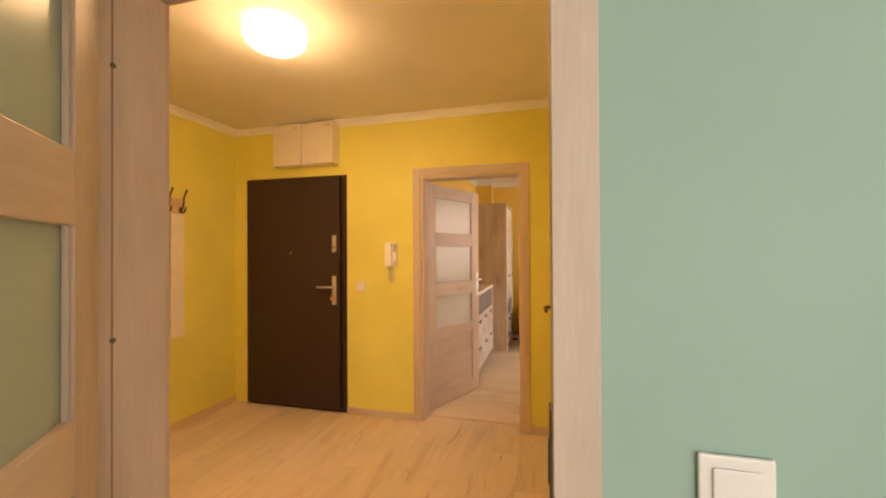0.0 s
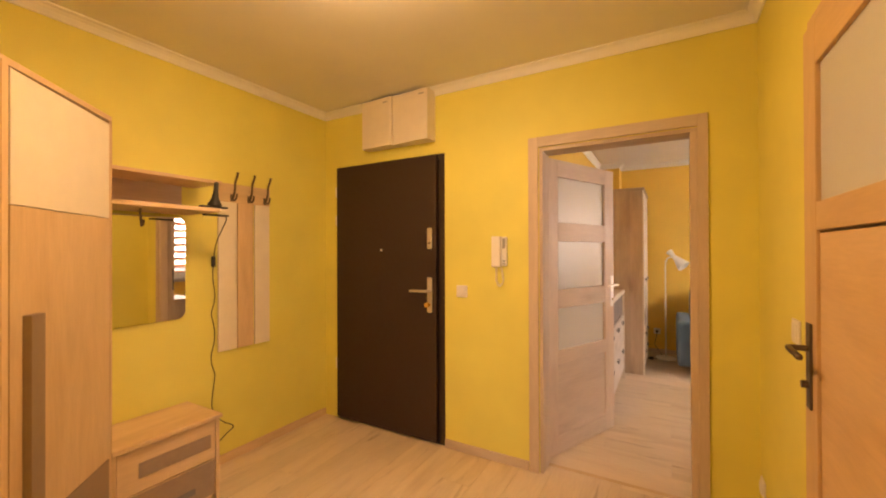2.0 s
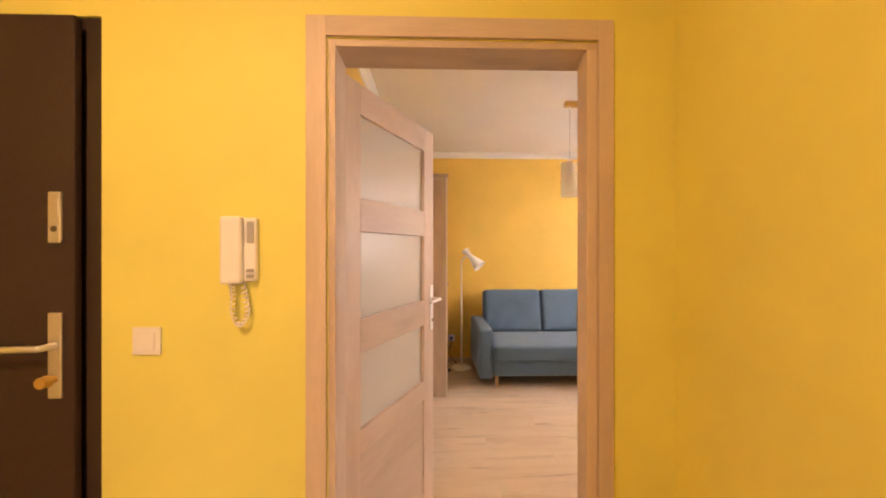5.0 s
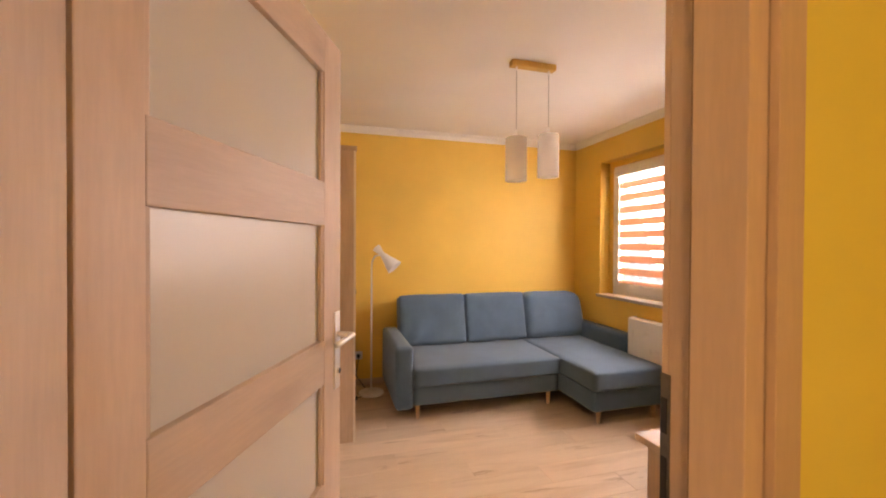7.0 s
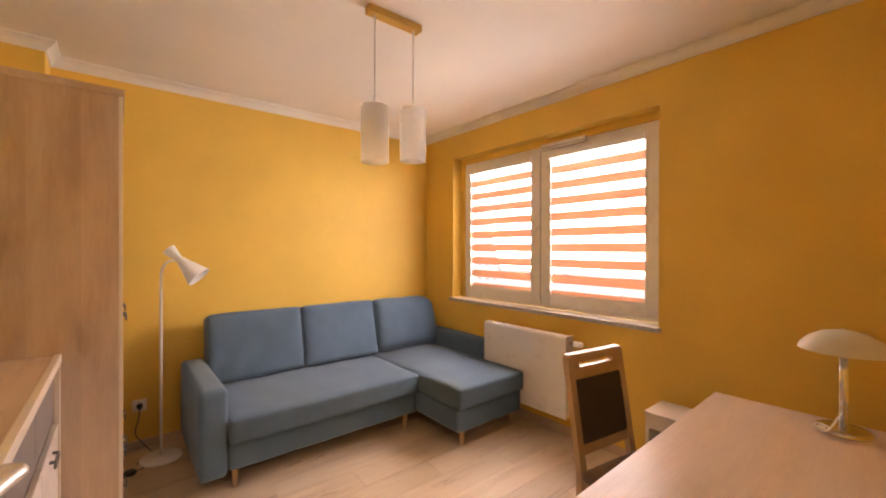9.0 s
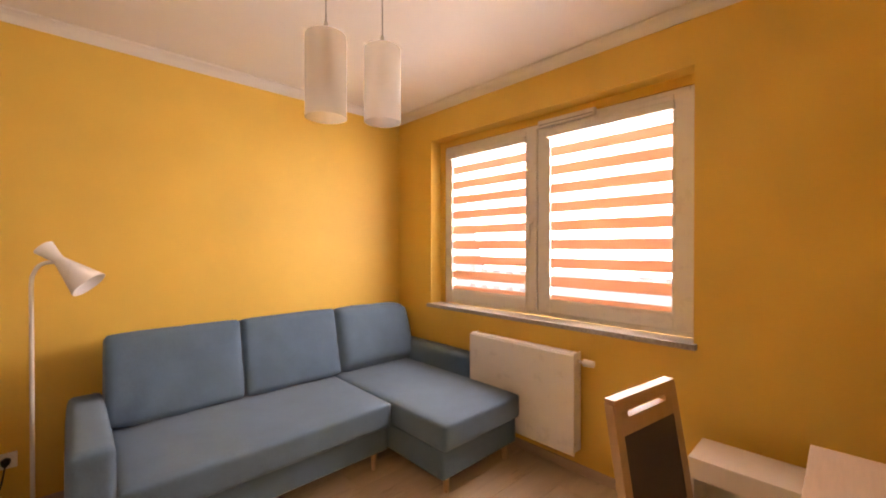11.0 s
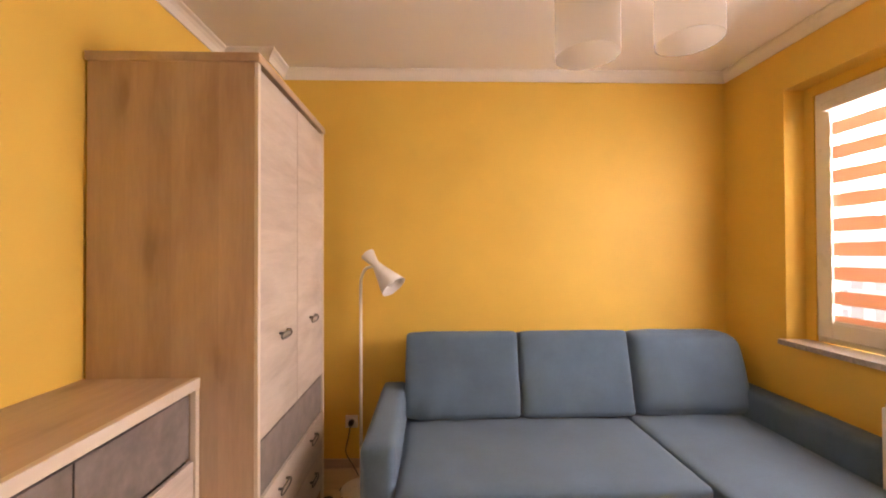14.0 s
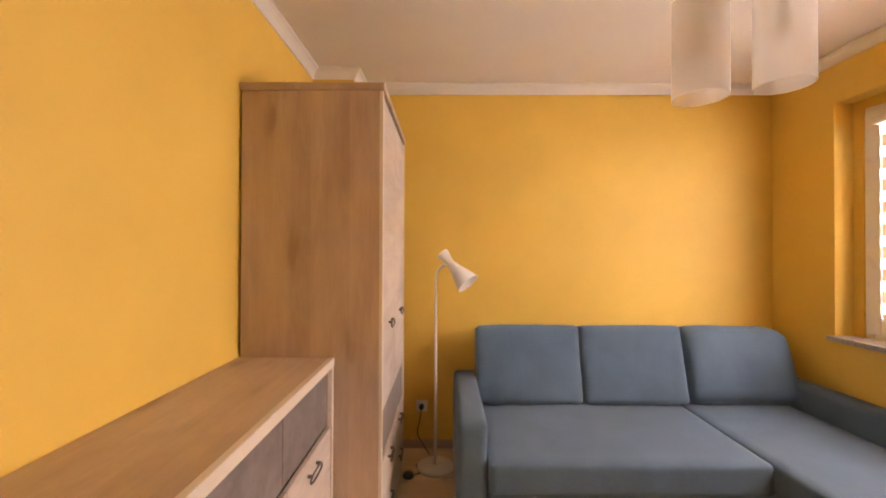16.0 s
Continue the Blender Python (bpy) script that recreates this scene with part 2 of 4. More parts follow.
YELLOW = paint("yellow_wall_paint", (0.74, 0.66, 0.16))
ORANGE = paint("warm_yellow_wall_paint", (0.79, 0.515, 0.095))
GREEN = paint("mint_wall_paint", (0.295, 0.440, 0.370))
WHITE = paint("white_ceiling_paint", (0.80, 0.78, 0.75), 0.7, 0.03)
CORNICE = paint("white_cornice_paint", (0.82, 0.80, 0.77), 0.6, 0.03)
FLOOR_Y = floor_oak("oak_laminate_lengthwise", "y")
FLOOR_X = floor_oak("oak_laminate_crosswise", "x")
OAK = wood("oak_veneer_upright", (0.34, 0.22, 0.14), (0.60, 0.45, 0.325), "z", 0.8, 0.5, 0.42, contrast=1.1, strips=0.16, kscale=1.25)
OAK_X = wood("oak_veneer_level_x", (0.38, 0.25, 0.16), (0.59, 0.445, 0.32), "x", 0.8, 0.5, 0.3, strips=0.14)
OAK_Y = wood("oak_veneer_level_y", (0.38, 0.25, 0.16), (0.59, 0.445, 0.32), "y", 0.8, 0.5, 0.5, strips=0.05, kscale=1.5)
DOOR_OAK = wood("greyish_oak_door_foil", (0.46, 0.34, 0.26), (0.62, 0.49, 0.39), "z", 0.9, 0.5, 0.2)
DOOR_OAK_X = wood("greyish_oak_door_foil_level", (0.46, 0.34, 0.26), (0.62, 0.49, 0.39), "x", 0.9, 0.5, 0.35)
HONEY = wood("honey_oak_door_foil", (0.50, 0.30, 0.14), (0.68, 0.46, 0.25), "z", 0.8, 0.45, 0.25)
HONEY_Y = wood("honey_oak_door_foil_level", (0.50, 0.30, 0.14), (0.68, 0.46, 0.25), "y", 0.8, 0.45, 0.25)
HALL_OAK = wood("light_oak_hall_furniture", (0.52, 0.34, 0.19), (0.70, 0.50, 0.31), "z", 0.9, 0.45, 0.15)
HALL_OAK_Y = wood("light_oak_hall_furniture_level", (0.52, 0.34, 0.19), (0.70, 0.50, 0.31), "y", 0.9, 0.45, 0.15)
PALE_WOOD = wood("whitewashed_pine_front", (0.42, 0.345, 0.30), (0.66, 0.585, 0.53), "y", 1.3, 0.5, 0.3)
DESK_OAK = wood("oak_desk_top", (0.46, 0.33, 0.23), (0.60, 0.46, 0.35), "x", 0.8, 0.28, 0.3)
CHAIR_WOOD = wood("beech_chair_wood", (0.38, 0.24, 0.13), (0.50, 0.34, 0.20), "z", 1.0, 0.25, 0.05)
LEG_WOOD = wood("pale_turned_leg_wood", (0.50, 0.32, 0.17), (0.64, 0.44, 0.26), "z", 1.5, 0.45, 0.0)
SLATE = plain("grey_concrete_decor", (0.20, 0.17, 0.16), 0.5, 0, 0.3, 14)
BROWN_GREY = plain("taupe_furniture_front", (0.28, 0.20, 0.15), 0.5, 0, 0.08, 20)
CREAM = plain("cream_furniture_board", (0.74, 0.66, 0.56), 0.4, 0, 0.03, 12)
STEEL_DOOR = plain("dark_brown_door_foil", (0.036, 0.017, 0.010), 0.6, 0, 0.12, 60)
DARK_FRAME = plain("black_brown_steel_frame", (0.030, 0.017, 0.013), 0.4, 0, 0.1, 40)
SATIN = plain("satin_nickel", (0.80, 0.78, 0.76), 0.42, 1.0, 0.04, 60)
BRONZE = plain("aged_bronze_handle", (0.16, 0.12, 0.09), 0.4, 0.9, 0.1, 60)
CHROME = plain("polished_chrome", (0.75, 0.73, 0.71), 0.12, 1.0, 0.02, 30)
PEWTER = plain("dark_pewter", (0.16, 0.15, 0.14), 0.38, 0.8, 0.12, 80)
BRASS_BAR = plain("gold_painted_metal", (0.60, 0.38, 0.10), 0.4, 0.5, 0.05, 40)
PLASTIC = plain("white_plastic", (0.78, 0.74, 0.70), 0.35, 0, 0.02, 20)
PLASTIC_GREY = plain("grey_plastic", (0.35, 0.33, 0.31), 0.4, 0, 0.05, 20)
BLACK = plain("black_plastic", (0.012, 0.012, 0.012), 0.4, 0, 0.1, 30)
# near-black colour that paints in the shade between furniture fronts
GAP_SHADE = plain("painted_gap_shade", (0.03, 0.024, 0.02), 0.7, 0, 0.1, 30)
ENAMEL = plain("white_enamel", (0.80, 0.78, 0.75), 0.3, 0, 0.02, 12)
PVC = plain("white_pvc_profile", (0.80, 0.78, 0.75), 0.3, 0, 0.02, 12)
STONE = plain("grey_stone_sill", (0.40, 0.37, 0.34), 0.35, 0, 0.25, 70)
SOFA_CLOTH = fabric("slate_blue_upholstery", (0.083, 0.144, 0.215))
CHAIR_CLOTH = fabric("dark_brown_chair_cloth", (0.055, 0.034, 0.022))
SEAT_CLOTH = fabric("patterned_brown_seat_cloth", (0.20, 0.13, 0.09), 0.9, 120)
FROST = translucent("frosted_door_glass", (0.82, 0.80, 0.76), 0.35, 0.0, 0.25)
FROST_COLD = translucent("frosted_green_tinted_glass", (0.62, 0.68, 0.58), 0.45, 0.0, 0.25)
SHADE_GLASS = translucent("satin_shade_glass", (0.90, 0.88, 0.85), 0.5, 0.72, 0.3)
OPAL = translucent("opal_lamp_shade", (0.80, 0.76, 0.70), 0.4, 0.0, 0.35)
BAND = translucent("orange_blind_cloth", (0.84, 0.57, 0.43), 0.18, 0.0, 0.8)
SHEER = translucent("sheer_blind_net", (0.85, 0.86, 0.88), 0.4, 0.92, 0.8)

MIRROR, _n, _l, _b = shader("silvered_mirror", (0.86, 0.87, 0.86), 0.015, 1.0)
GLASS, _n, _l, _b = shader("clear_window_glass", (1, 1, 1), 0.0)
_b.inputs["Transmission Weight"].default_value = 1.0
_b.inputs["IOR"].default_value = 1.1
GLOW, _n, _l, _b = shader("lit_opal_glass", (0.9, 0.85, 0.75), 0.4)
_b.inputs["Emission Color"].default_value = (1.0, 0.68, 0.36, 1)
_b.inputs["Emission Strength"].default_value = LAMP_GLOW

GLOW_RIM, _n, _l, _b = shader("dim_opal_glass", (0.9, 0.85, 0.75), 0.4)
_b.inputs["Emission Color"].default_value = (1.0, 0.70, 0.40, 1)
_b.inputs["Emission Strength"].default_value = 7.0

# ---------------------------------------------------------------- structure
H = 2.59

# floors below the boards
setting("floor_subfloor", B((-2.7, -2.4, -0.12), (2.9, 7.2, -0.012)), plain("grey_screed", (0.3, 0.29, 0.27), 0.9), "grey screed under the laminate boards")

# ceilings
setting("ceiling_hall", B((-2.7, 0.9, H), (0.7, 3.485, H + 0.12)), WHITE, "plain white painted hall ceiling")
setting("ceiling_room", B((-1.0, 3.485, H), (2.9, 7.2, H + 0.12)), WHITE, "plain white painted room ceiling")
setting("ceiling_green_room", B((-1.7, -2.4, H), (2.2, 0.9, H + 0.12)), WHITE, "plain white painted ceiling of the green room")

# hall west wall
setting("wall_hall_west", B((-2.66, 0.9, 0), (-2.51, 3.485, H)), YELLOW, "lime yellow painted hall wall")
# wall between hall and room; hall face and room face are separate skins with one opening
DX0, DX1, DTOP = -0.64, 0.212, 2.055
bm = bmesh.new()
box(bm, (-2.51, 3.40, 0), (-2.366, 3.485, H))
box(bm, (-2.366, 3.40, 2.112), (-1.326, 3.485, H))
box(bm, (-1.326, 3.40, 0), (DX0, 3.485, H))
box(bm, (DX1, 3.40, 0), (0.62, 3.485, H))
box(bm, (DX0, 3.40, DTOP), (DX1, 3.485, H))
setting("wall_hall_north", bm, YELLOW, "yellow painted hall wall with an interior doorway")
bm = bmesh.new()
box(bm, (-0.98, 3.485, 0), (DX0, 3.552, H))
box(bm, (DX1, 3.485, 0), (2.7, 3.552, H))
box(bm, (DX0, 3.485, DTOP), (DX1, 3.552, H))
setting("wall_room_south", bm, ORANGE, "warm yellow painted room wall around the doorway")
# hall east wall with the honey door's opening
EY0, EY1, ETOP = 1.60, 2.49, 2.05
bm = bmesh.new()
box(bm, (0.46, 0.985, 0), (0.62, EY0, H))
box(bm, (0.46, EY1, 0), (0.62, 3.40, H))
box(bm, (0.46, EY0, ETOP), (0.62, EY1, H))
setting("wall_hall_east", bm, YELLOW, "warm yellow painted hall wall with a door")
setting("wall_closet_back", B((0.70, 1.4, 0), (0.80, 2.7, H)), WHITE, "plain white wall behind the honey door")
# wall between green room and hall
GX0, GX1, GTOP = -0.538, 0.428, 2.055
bm = bmesh.new()
box(bm, (-2.66, 0.90, 0), (GX0, 1.0, H))
box(bm, (GX1, 0.90, 0), (0.46, 0.985, H))
box(bm, (GX0, 0.90, GTOP), (GX1, 1.0, H))
setting("wall_hall_south", bm, YELLOW, "yellow painted hall wall with the green room's doorway")
bm = bmesh.new()
box(bm, (-1.6, 0.815, 0), (GX0, 0.90, H))
box(bm, (GX1, 0.815, 0), (2.1, 0.90, H))
box(bm, (GX0, 0.815, GTOP), (GX1, 0.90, H))
setting("wall_green_north", bm, GREEN, "mint green painted wall beside the doorway")
# the rest of the green room closes behind the camera
setting("wall_green_west", B((-1.7, -2.2, 0), (-1.6, 0.9, H)), GREEN, "mint green painted wall")
bm = bmesh.new()
box(bm, (2.1, -2.3, 0), (2.2, -1.6, H))
box(bm, (2.1, -0.1, 0), (2.2, 0.9, H))
box(bm, (2.1, -1.6, 0), (2.2, -0.1, 0.85))
box(bm, (2.1, -1.6, 2.15), (2.2, -0.1, H))
setting("wall_green_east", bm, GREEN, "mint green painted wall with a side window opening")
bm = bmesh.new()
box(bm, (-1.7, -2.3, 0), (0.70, -2.2, H))
box(bm, (2.03, -2.3, 0), (2.1, -2.2, H))
box(bm, (0.70, -2.3, 0), (2.03, -2.2, 0.80))
box(bm, (0.70, -2.3, 2.25), (2.03, -2.2, H))
setting("wall_green_south", bm, GREEN, "mint green painted wall with a window opening")
# room walls
setting("wall_room_west", B((-0.98, 3.552, 0), (-0.779, 7.15, H)), ORANGE, "warm yellow painted room wall")
setting("wall_room_north", B((-0.779, 7.065, 0), (2.72, 7.17, H)), ORANGE, "warm yellow painted room wall behind the sofa")
setting("chimney_pilaster", B((-0.779, 6.815, 0), (-0.51, 7.065, H)), ORANGE, "warm yellow painted pilaster in the room corner")
WY0, WY1, WZ0, WZ1 = 4.647, 6.617, 0.885, 2.298
bm = bmesh.new()
box(bm, (2.431, 3.552, 0), (2.74, WY0, H))
box(bm, (2.431, WY1, 0), (2.74, 7.065, H))
box(bm, (2.431, WY0, 0), (2.74, WY1, WZ0))
box(bm, (2.431, WY0, WZ1), (2.74, WY1, H))
box(bm, (2.546, WY0, 2.245), (2.64, WY1, WZ1))
box(bm, (2.546, 6.562, WZ0), (2.64, WY1, 2.245))
setting("wall_room_east", bm, ORANGE, "deep yellow painted window wall with a reveal")


def cornice(name, a, b, inward, k=1.0, ea=0.0, eb=0.0):
    """A small coved plaster strip between wall and ceiling, from a to b."""
    a, b, n = Vector((*a, 0)), Vector((*b, 0)), Vector((*inward, 0))
    prof = [(0.0, H - 0.062), (0.008, H - 0.062), (0.012, H - 0.05), (0.022, H - 0.03), (0.036, H - 0.016), (0.052, H - 0.008), (0.052, H)]
    prof = [(d * k, H - (H - z) * k) for d, z in prof]
    bm = bmesh.new()
    u = (b - a).normalized()
    ra = [bm.verts.new(a + n * d - u * (d * ea) + Vector((0, 0, z))) for d, z in prof]
    rb = [bm.verts.new(b + n * d + u * (d * eb) + Vector((0, 0, z))) for d, z in prof]
    for i in range(len(prof) - 1):
        bm.faces.new((ra[i], ra[i + 1], rb[i + 1], rb[i]))
    bm.faces.new(ra)
    bm.faces.new(rb[::-1])
    setting(name, bm, CORNICE, "narrow white plaster cornice")


cornice("trim_cornice_hall_west", (-2.51, 1.0), (-2.51, 3.40), (1, 0), 0.9)
cornice("trim_cornice_hall_north", (-2.51, 3.40), (0.46, 3.40), (0, -1), 0.9)
cornice("trim_cornice_hall_east", (0.46, 1.0), (0.46, 3.40), (-1, 0), 0.9)
cornice("trim_cornice_hall_south", (-2.51, 1.0), (0.46, 1.0), (0, 1), 0.9)
cornice("trim_cornice_room_west", (-0.779, 3.552), (-0.779, 6.815), (1, 0))
cornice("trim_cornice_pilaster_front", (-0.779, 6.815), (-0.51, 6.815), (0, -1), eb=1.0)
cornice("trim_cornice_pilaster_side", (-0.51, 6.815), (-0.51, 7.065), (1, 0), ea=1.0)
cornice("trim_cornice_room_north", (-0.51, 7.065), (2.431, 7.065), (0, -1))
cornice("trim_cornice_room_east", (2.431, 3.552), (2.431, 7.065), (-1, 0))
cornice("trim_cornice_room_south", (-0.779, 3.552), (2.431, 3.552), (0, 1))


def baseboard(name, lo, hi, mat):
    setting(name, B((*lo, 0.0), (*hi, 0.06), 0.004), mat, "low wood-look baseboard")


baseboard("baseboard_hall_west", (-2.51, 1.0), (-2.496, 3.386), HALL_OAK_Y)
baseboard("baseboard_hall_north", (-1.325, 3.386), (-0.71, 3.40), DOOR_OAK_X)
baseboard("baseboard_hall_north_end", (0.255, 3.386), (0.446, 3.40), DOOR_OAK_X)
baseboard("baseboard_hall_east", (0.446, 2.57), (0.46, 3.40), HALL_OAK_Y)
baseboard("baseboard_room_west", (-0.779, 3.59), (-0.765, 6.815), OAK_Y)
baseboard("baseboard_room_north", (-0.48, 7.051), (2.431, 7.065), OAK_X)
baseboard("baseboard_room_east", (2.417, 3.552), (2.431, 7.051), OAK_Y)
baseboard("baseboard_room_south", (0.27, 3.552), (2.417, 3.566), OAK_X)

# ---------------------------------------------------------------- doorways


def door_frame(name, x0, x1, top, y0, y1, label, reveal=0.022, cw=0.066, ov=0.010, cr=0.066, ovr=0.010, rr=0.022, far=None):
    """Lining and casings of a doorway in a wall that runs along x."""
    f = thing(name, pose((x0 + x1) / 2, (y0 + y1) / 2, 0), label, "door frame", kind="structure")
    cx, cy = (x0 + x1) / 2, (y0 + y1) / 2
    w, d = (x1 - x0) / 2, (y1 - y0) / 2
    part("jamb", B((-w, -d, 0), (-w + reveal, d, top), 0.002), DOOR_OAK, f)
    part("jamb", B((w - rr, -d, 0), (w, d, top), 0.002), DOOR_OAK, f)
    part("head_jamb", B((-w + reveal, -d, top - reveal), (w - rr, d, top), 0.002), DOOR_OAK_X, f)
    for s in (-1, 1):
        near = ovr if s < 0 or far is None else far
        e0, e1 = sorted((s * (d + 0.001), s * (d + 0.014)))
        part("casing", B((-w - cw, e0, 0), (-w + ov, e1, top + cw), 0.0018), DOOR_OAK, f)
        part("casing", B((w - near, e0, 0), (w + cr, e1, top + cw), 0.0018), DOOR_OAK, f)
        part("head_casing", B((-w + ov, e0, top - ov), (w - near, e1, top + cw), 0.0018), DOOR_OAK_X, f)
    return f, w, d


def door_leaf(name, m, width, sgn, glass, label, room_handle=True):
    """A leaf with three frosted panes over a wooden panel. Local x runs from hinge to lock, y across."""
    d = thing(name, m, label, "door", kind="structure")
    t, h, s, s2 = 0.02, 2.03, 0.098, 0.122
    part("stile", B((0, -t, 0.01), (s, t, h), 0.003), DOOR_OAK, d)
    part("stile", B((width - s2, -t, 0.01), (width, t, h), 0.003), DOOR_OAK, d)
    rails = ((0.01, 0.13), (0.62, 0.713), (1.005, 1.135), (1.468, 1.597), (1.913, h))
    for z0, z1 in rails:
        part("rail", B((s, -t, z0), (width - s2, t, z1), 0.003), DOOR_OAK_X, d)
    part("panel", B((s, -0.011, 0.13), (width - s2, 0.011, 0.62)), DOOR_OAK_X, d, "recessed wooden panel")
    for (a, b), (c, e) in zip(rails[1:], rails[2:]):
        part("pane", B((s, -0.004, b), (width - s2, 0.004, c)), glass, d, "frosted glass pane")
        for k in (-1, 1):
            yb0, yb1 = sorted((k * 0.005, k * 0.015))
            part("bead", B((s, yb0, b), (s + 0.012, yb1, c), 0.002), DOOR_OAK, d)
            part("bead", B((width - s2 - 0.012, yb0, b), (width - s2, yb1, c), 0.002), DOOR_OAK, d)
    for k in (-1, 1):
        y = k * t
        y0, y1 = sorted((y, y + k * 0.006))
        plate = part("handle_plate", B((width - 0.054, y0, 0.965), (width - 0.014, y1, 1.205), 0.003), SATIN, d, "satin nickel handle plate")
        hp = [(width - 0.034, y + k * 0.004, 1.135), (width - 0.034, y + k * 0.05, 1.135), (width - 0.06, y + k * 0.056, 1.135), (width - 0.155, y + k * 0.052, 1.131)]
        part("lever", tube(smooth_path(hp, 5), 0.0085, 10), SATIN, plate, smooth=True)
        part("keyhole_rose", tube([(width - 0.034, y + k * 0.004, 1.02), (width - 0.034, y + k * 0.012, 1.02)], 0.009, 14), CHROME, plate)
    return d


fr, fw, fd = door_frame("door_frame_room", DX0, DX1, DTOP, 3.40, 3.552, "greyish oak door frame with flat casings", ov=-0.004, cr=0.04, ovr=0.007, rr=0.007)
part("jamb_step", B((fw - 0.040, -fd, 0), (fw - 0.007, fd - 0.07, DTOP - 0.022), 0.002), DOOR_OAK, fr)
part("rubber_seal", B((fw - 0.038, fd - 0.0695, 0), (fw - 0.010, fd - 0.066, DTOP - 0.022)), BROWN_GREY, fr)
sp = part("strike_plate", B((fw - 0.0105, fd - 0.006, 0.93), (fw - 0.0072, fd + 0.0125, 1.20), 0.001), PEWTER, fr, "dark metal strike plate")
part("latch_hole", B((fw - 0.012, fd - 0.002, 1.10), (fw - 0.010, fd + 0.010, 1.16)), BLACK, sp)
part("latch_hole", B((fw - 0.012, fd - 0.002, 0.98), (fw - 0.010, fd + 0.010, 1.06)), BLACK, sp)
room_leaf = door_leaf("door_room", pose(-0.646, 3.588, 0, 0, 0, 67.0), 0.815, 1, FROST, "open greyish oak door with three frosted panes")
for z in (0.25, 1.75):
    part("hinge", tube([(-0.006, -0.016, z), (-0.006, -0.016, z + 0.09)], 0.008, 12), SATIN, room_leaf)

gf, gw, gd = door_frame("door_frame_green_room", GX0, GX1, GTOP, 0.815, 1.0, "greyish oak door frame of the green room", cw=0.045, ov=0.018, cr=0.030, ovr=0.032, rr=0.008, far=0.006)
part("jamb_step", B((gw - 0.034, -gd, 0), (gw - 0.008, -gd + 0.07, GTOP - 0.022), 0.002), DOOR_OAK, gf)
gs = part("strike_plate", B((gw - 0.0375, -gd + 0.012, 0.95), (gw - 0.0338, -gd + 0.045, 1.19), 0.001), PEWTER, gf, "dark metal strike plate")
part("latch_hole", B((gw - 0.0392, -gd + 0.02, 1.08), (gw - 0.0372, -gd + 0.038, 1.14)), BLACK, gs)
for z in (1.232, 1.826):
    part("frame_screw", tube([(-gw + 0.021, -0.03, z), (-gw + 0.0245, -0.03, z)], 0.006, 12), PEWTER, gf)
part("rubber_seal", B((-gw + 0.0215, -0.033, 0), (-gw + 0.0226, -0.029, GTOP - 0.022)), BROWN_GREY, gf)
green_leaf = door_leaf("door_green_room", pose(-0.476, 0.80, 0, 0, 0, -52), 0.86, 1, FROST_COLD, "open oak door with frosted panes in the green room")
setting("trim_threshold", B((DX0 + 0.022, 3.515, -0.002), (DX1 - 0.022, 3.545, 0.004), 0.001), HALL_OAK, "thin threshold strip between two floors")

# honey oak door in the hall's east wall
hd = thing("door_honey", pose(0.46, (EY0 + EY1) / 2, 0), "closed honey oak door with a frosted upper pane", "door", kind="structure")
w2 = (EY1 - EY0) / 2
for s in (-1, 1):
    a, b = sorted((s * (w2 - 0.02), s * (w2 + 0.065)))
    part("casing", B((-0.012, a, 0), (-0.001, b, ETOP + 0.06), 0.003), HONEY, hd)
    a, b = sorted((s * (w2 - 0.02), s * w2))
    part("jamb", B((0.0, a, 0), (0.16, b, ETOP), 0.002), HONEY, hd)
part("head_casing", B((-0.012, -w2 + 0.02, ETOP - 0.02), (-0.001, w2 - 0.02, ETOP + 0.06), 0.003), HONEY_Y, hd)
y0, y1 = -w2 + 0.024, w2 + 0.03
part("stile", B((-0.03, y0, 0.01), (0.008, y0 + 0.11, 2.06), 0.003), HONEY, hd)
part("stile", B((-0.03, y1 - 0.11, 0.01), (0.008, y1, 2.06), 0.003), HONEY, hd)
for z0, z1 in ((0.01, 0.16), (1.46, 1.540), (1.93, 2.06)):
    part("rail", B((-0.03, y0 + 0.11, z0), (0.008, y1 - 0.11, z1), 0.003), HONEY_Y, hd)
part("panel", B((-0.022, y0 + 0.11, 0.16), (0.0, y1 - 0.11, 1.452), 0.002), HONEY_Y, hd, "recessed lower wooden panel")
part("pane", B((-0.018, y0 + 0.11, 1.540), (-0.010, y1 - 0.11, 1.93)), FROST, hd, "frosted glass pane")
pl = part("handle_plate", B((-0.037, y1 - 0.075, 0.94), (-0.030, y1 - 0.035, 1.19), 0.003), BRONZE, hd, "dark bronze handle plate")
part("lever", tube(smooth_path([(-0.035, y1 - 0.055, 1.115), (-0.075, y1 - 0.055, 1.115), (-0.082, y1 - 0.08, 1.115), (-0.08, y1 - 0.165, 1.11)], 5), 0.009, 10), BRONZE, pl, smooth=True)
part("key_turn", tube([(-0.035, y1 - 0.055, 1.01), (-0.052, y1 - 0.055, 1.01)], 0.011, 12), BRONZE, pl)
for z in (0.30, 1.225, 1.73):
    part("hinge", tube([(-0.034, y0 - 0.006, z), (-0.034, y0 - 0.006, z + 0.08)], 0.007, 12), SATIN, hd)

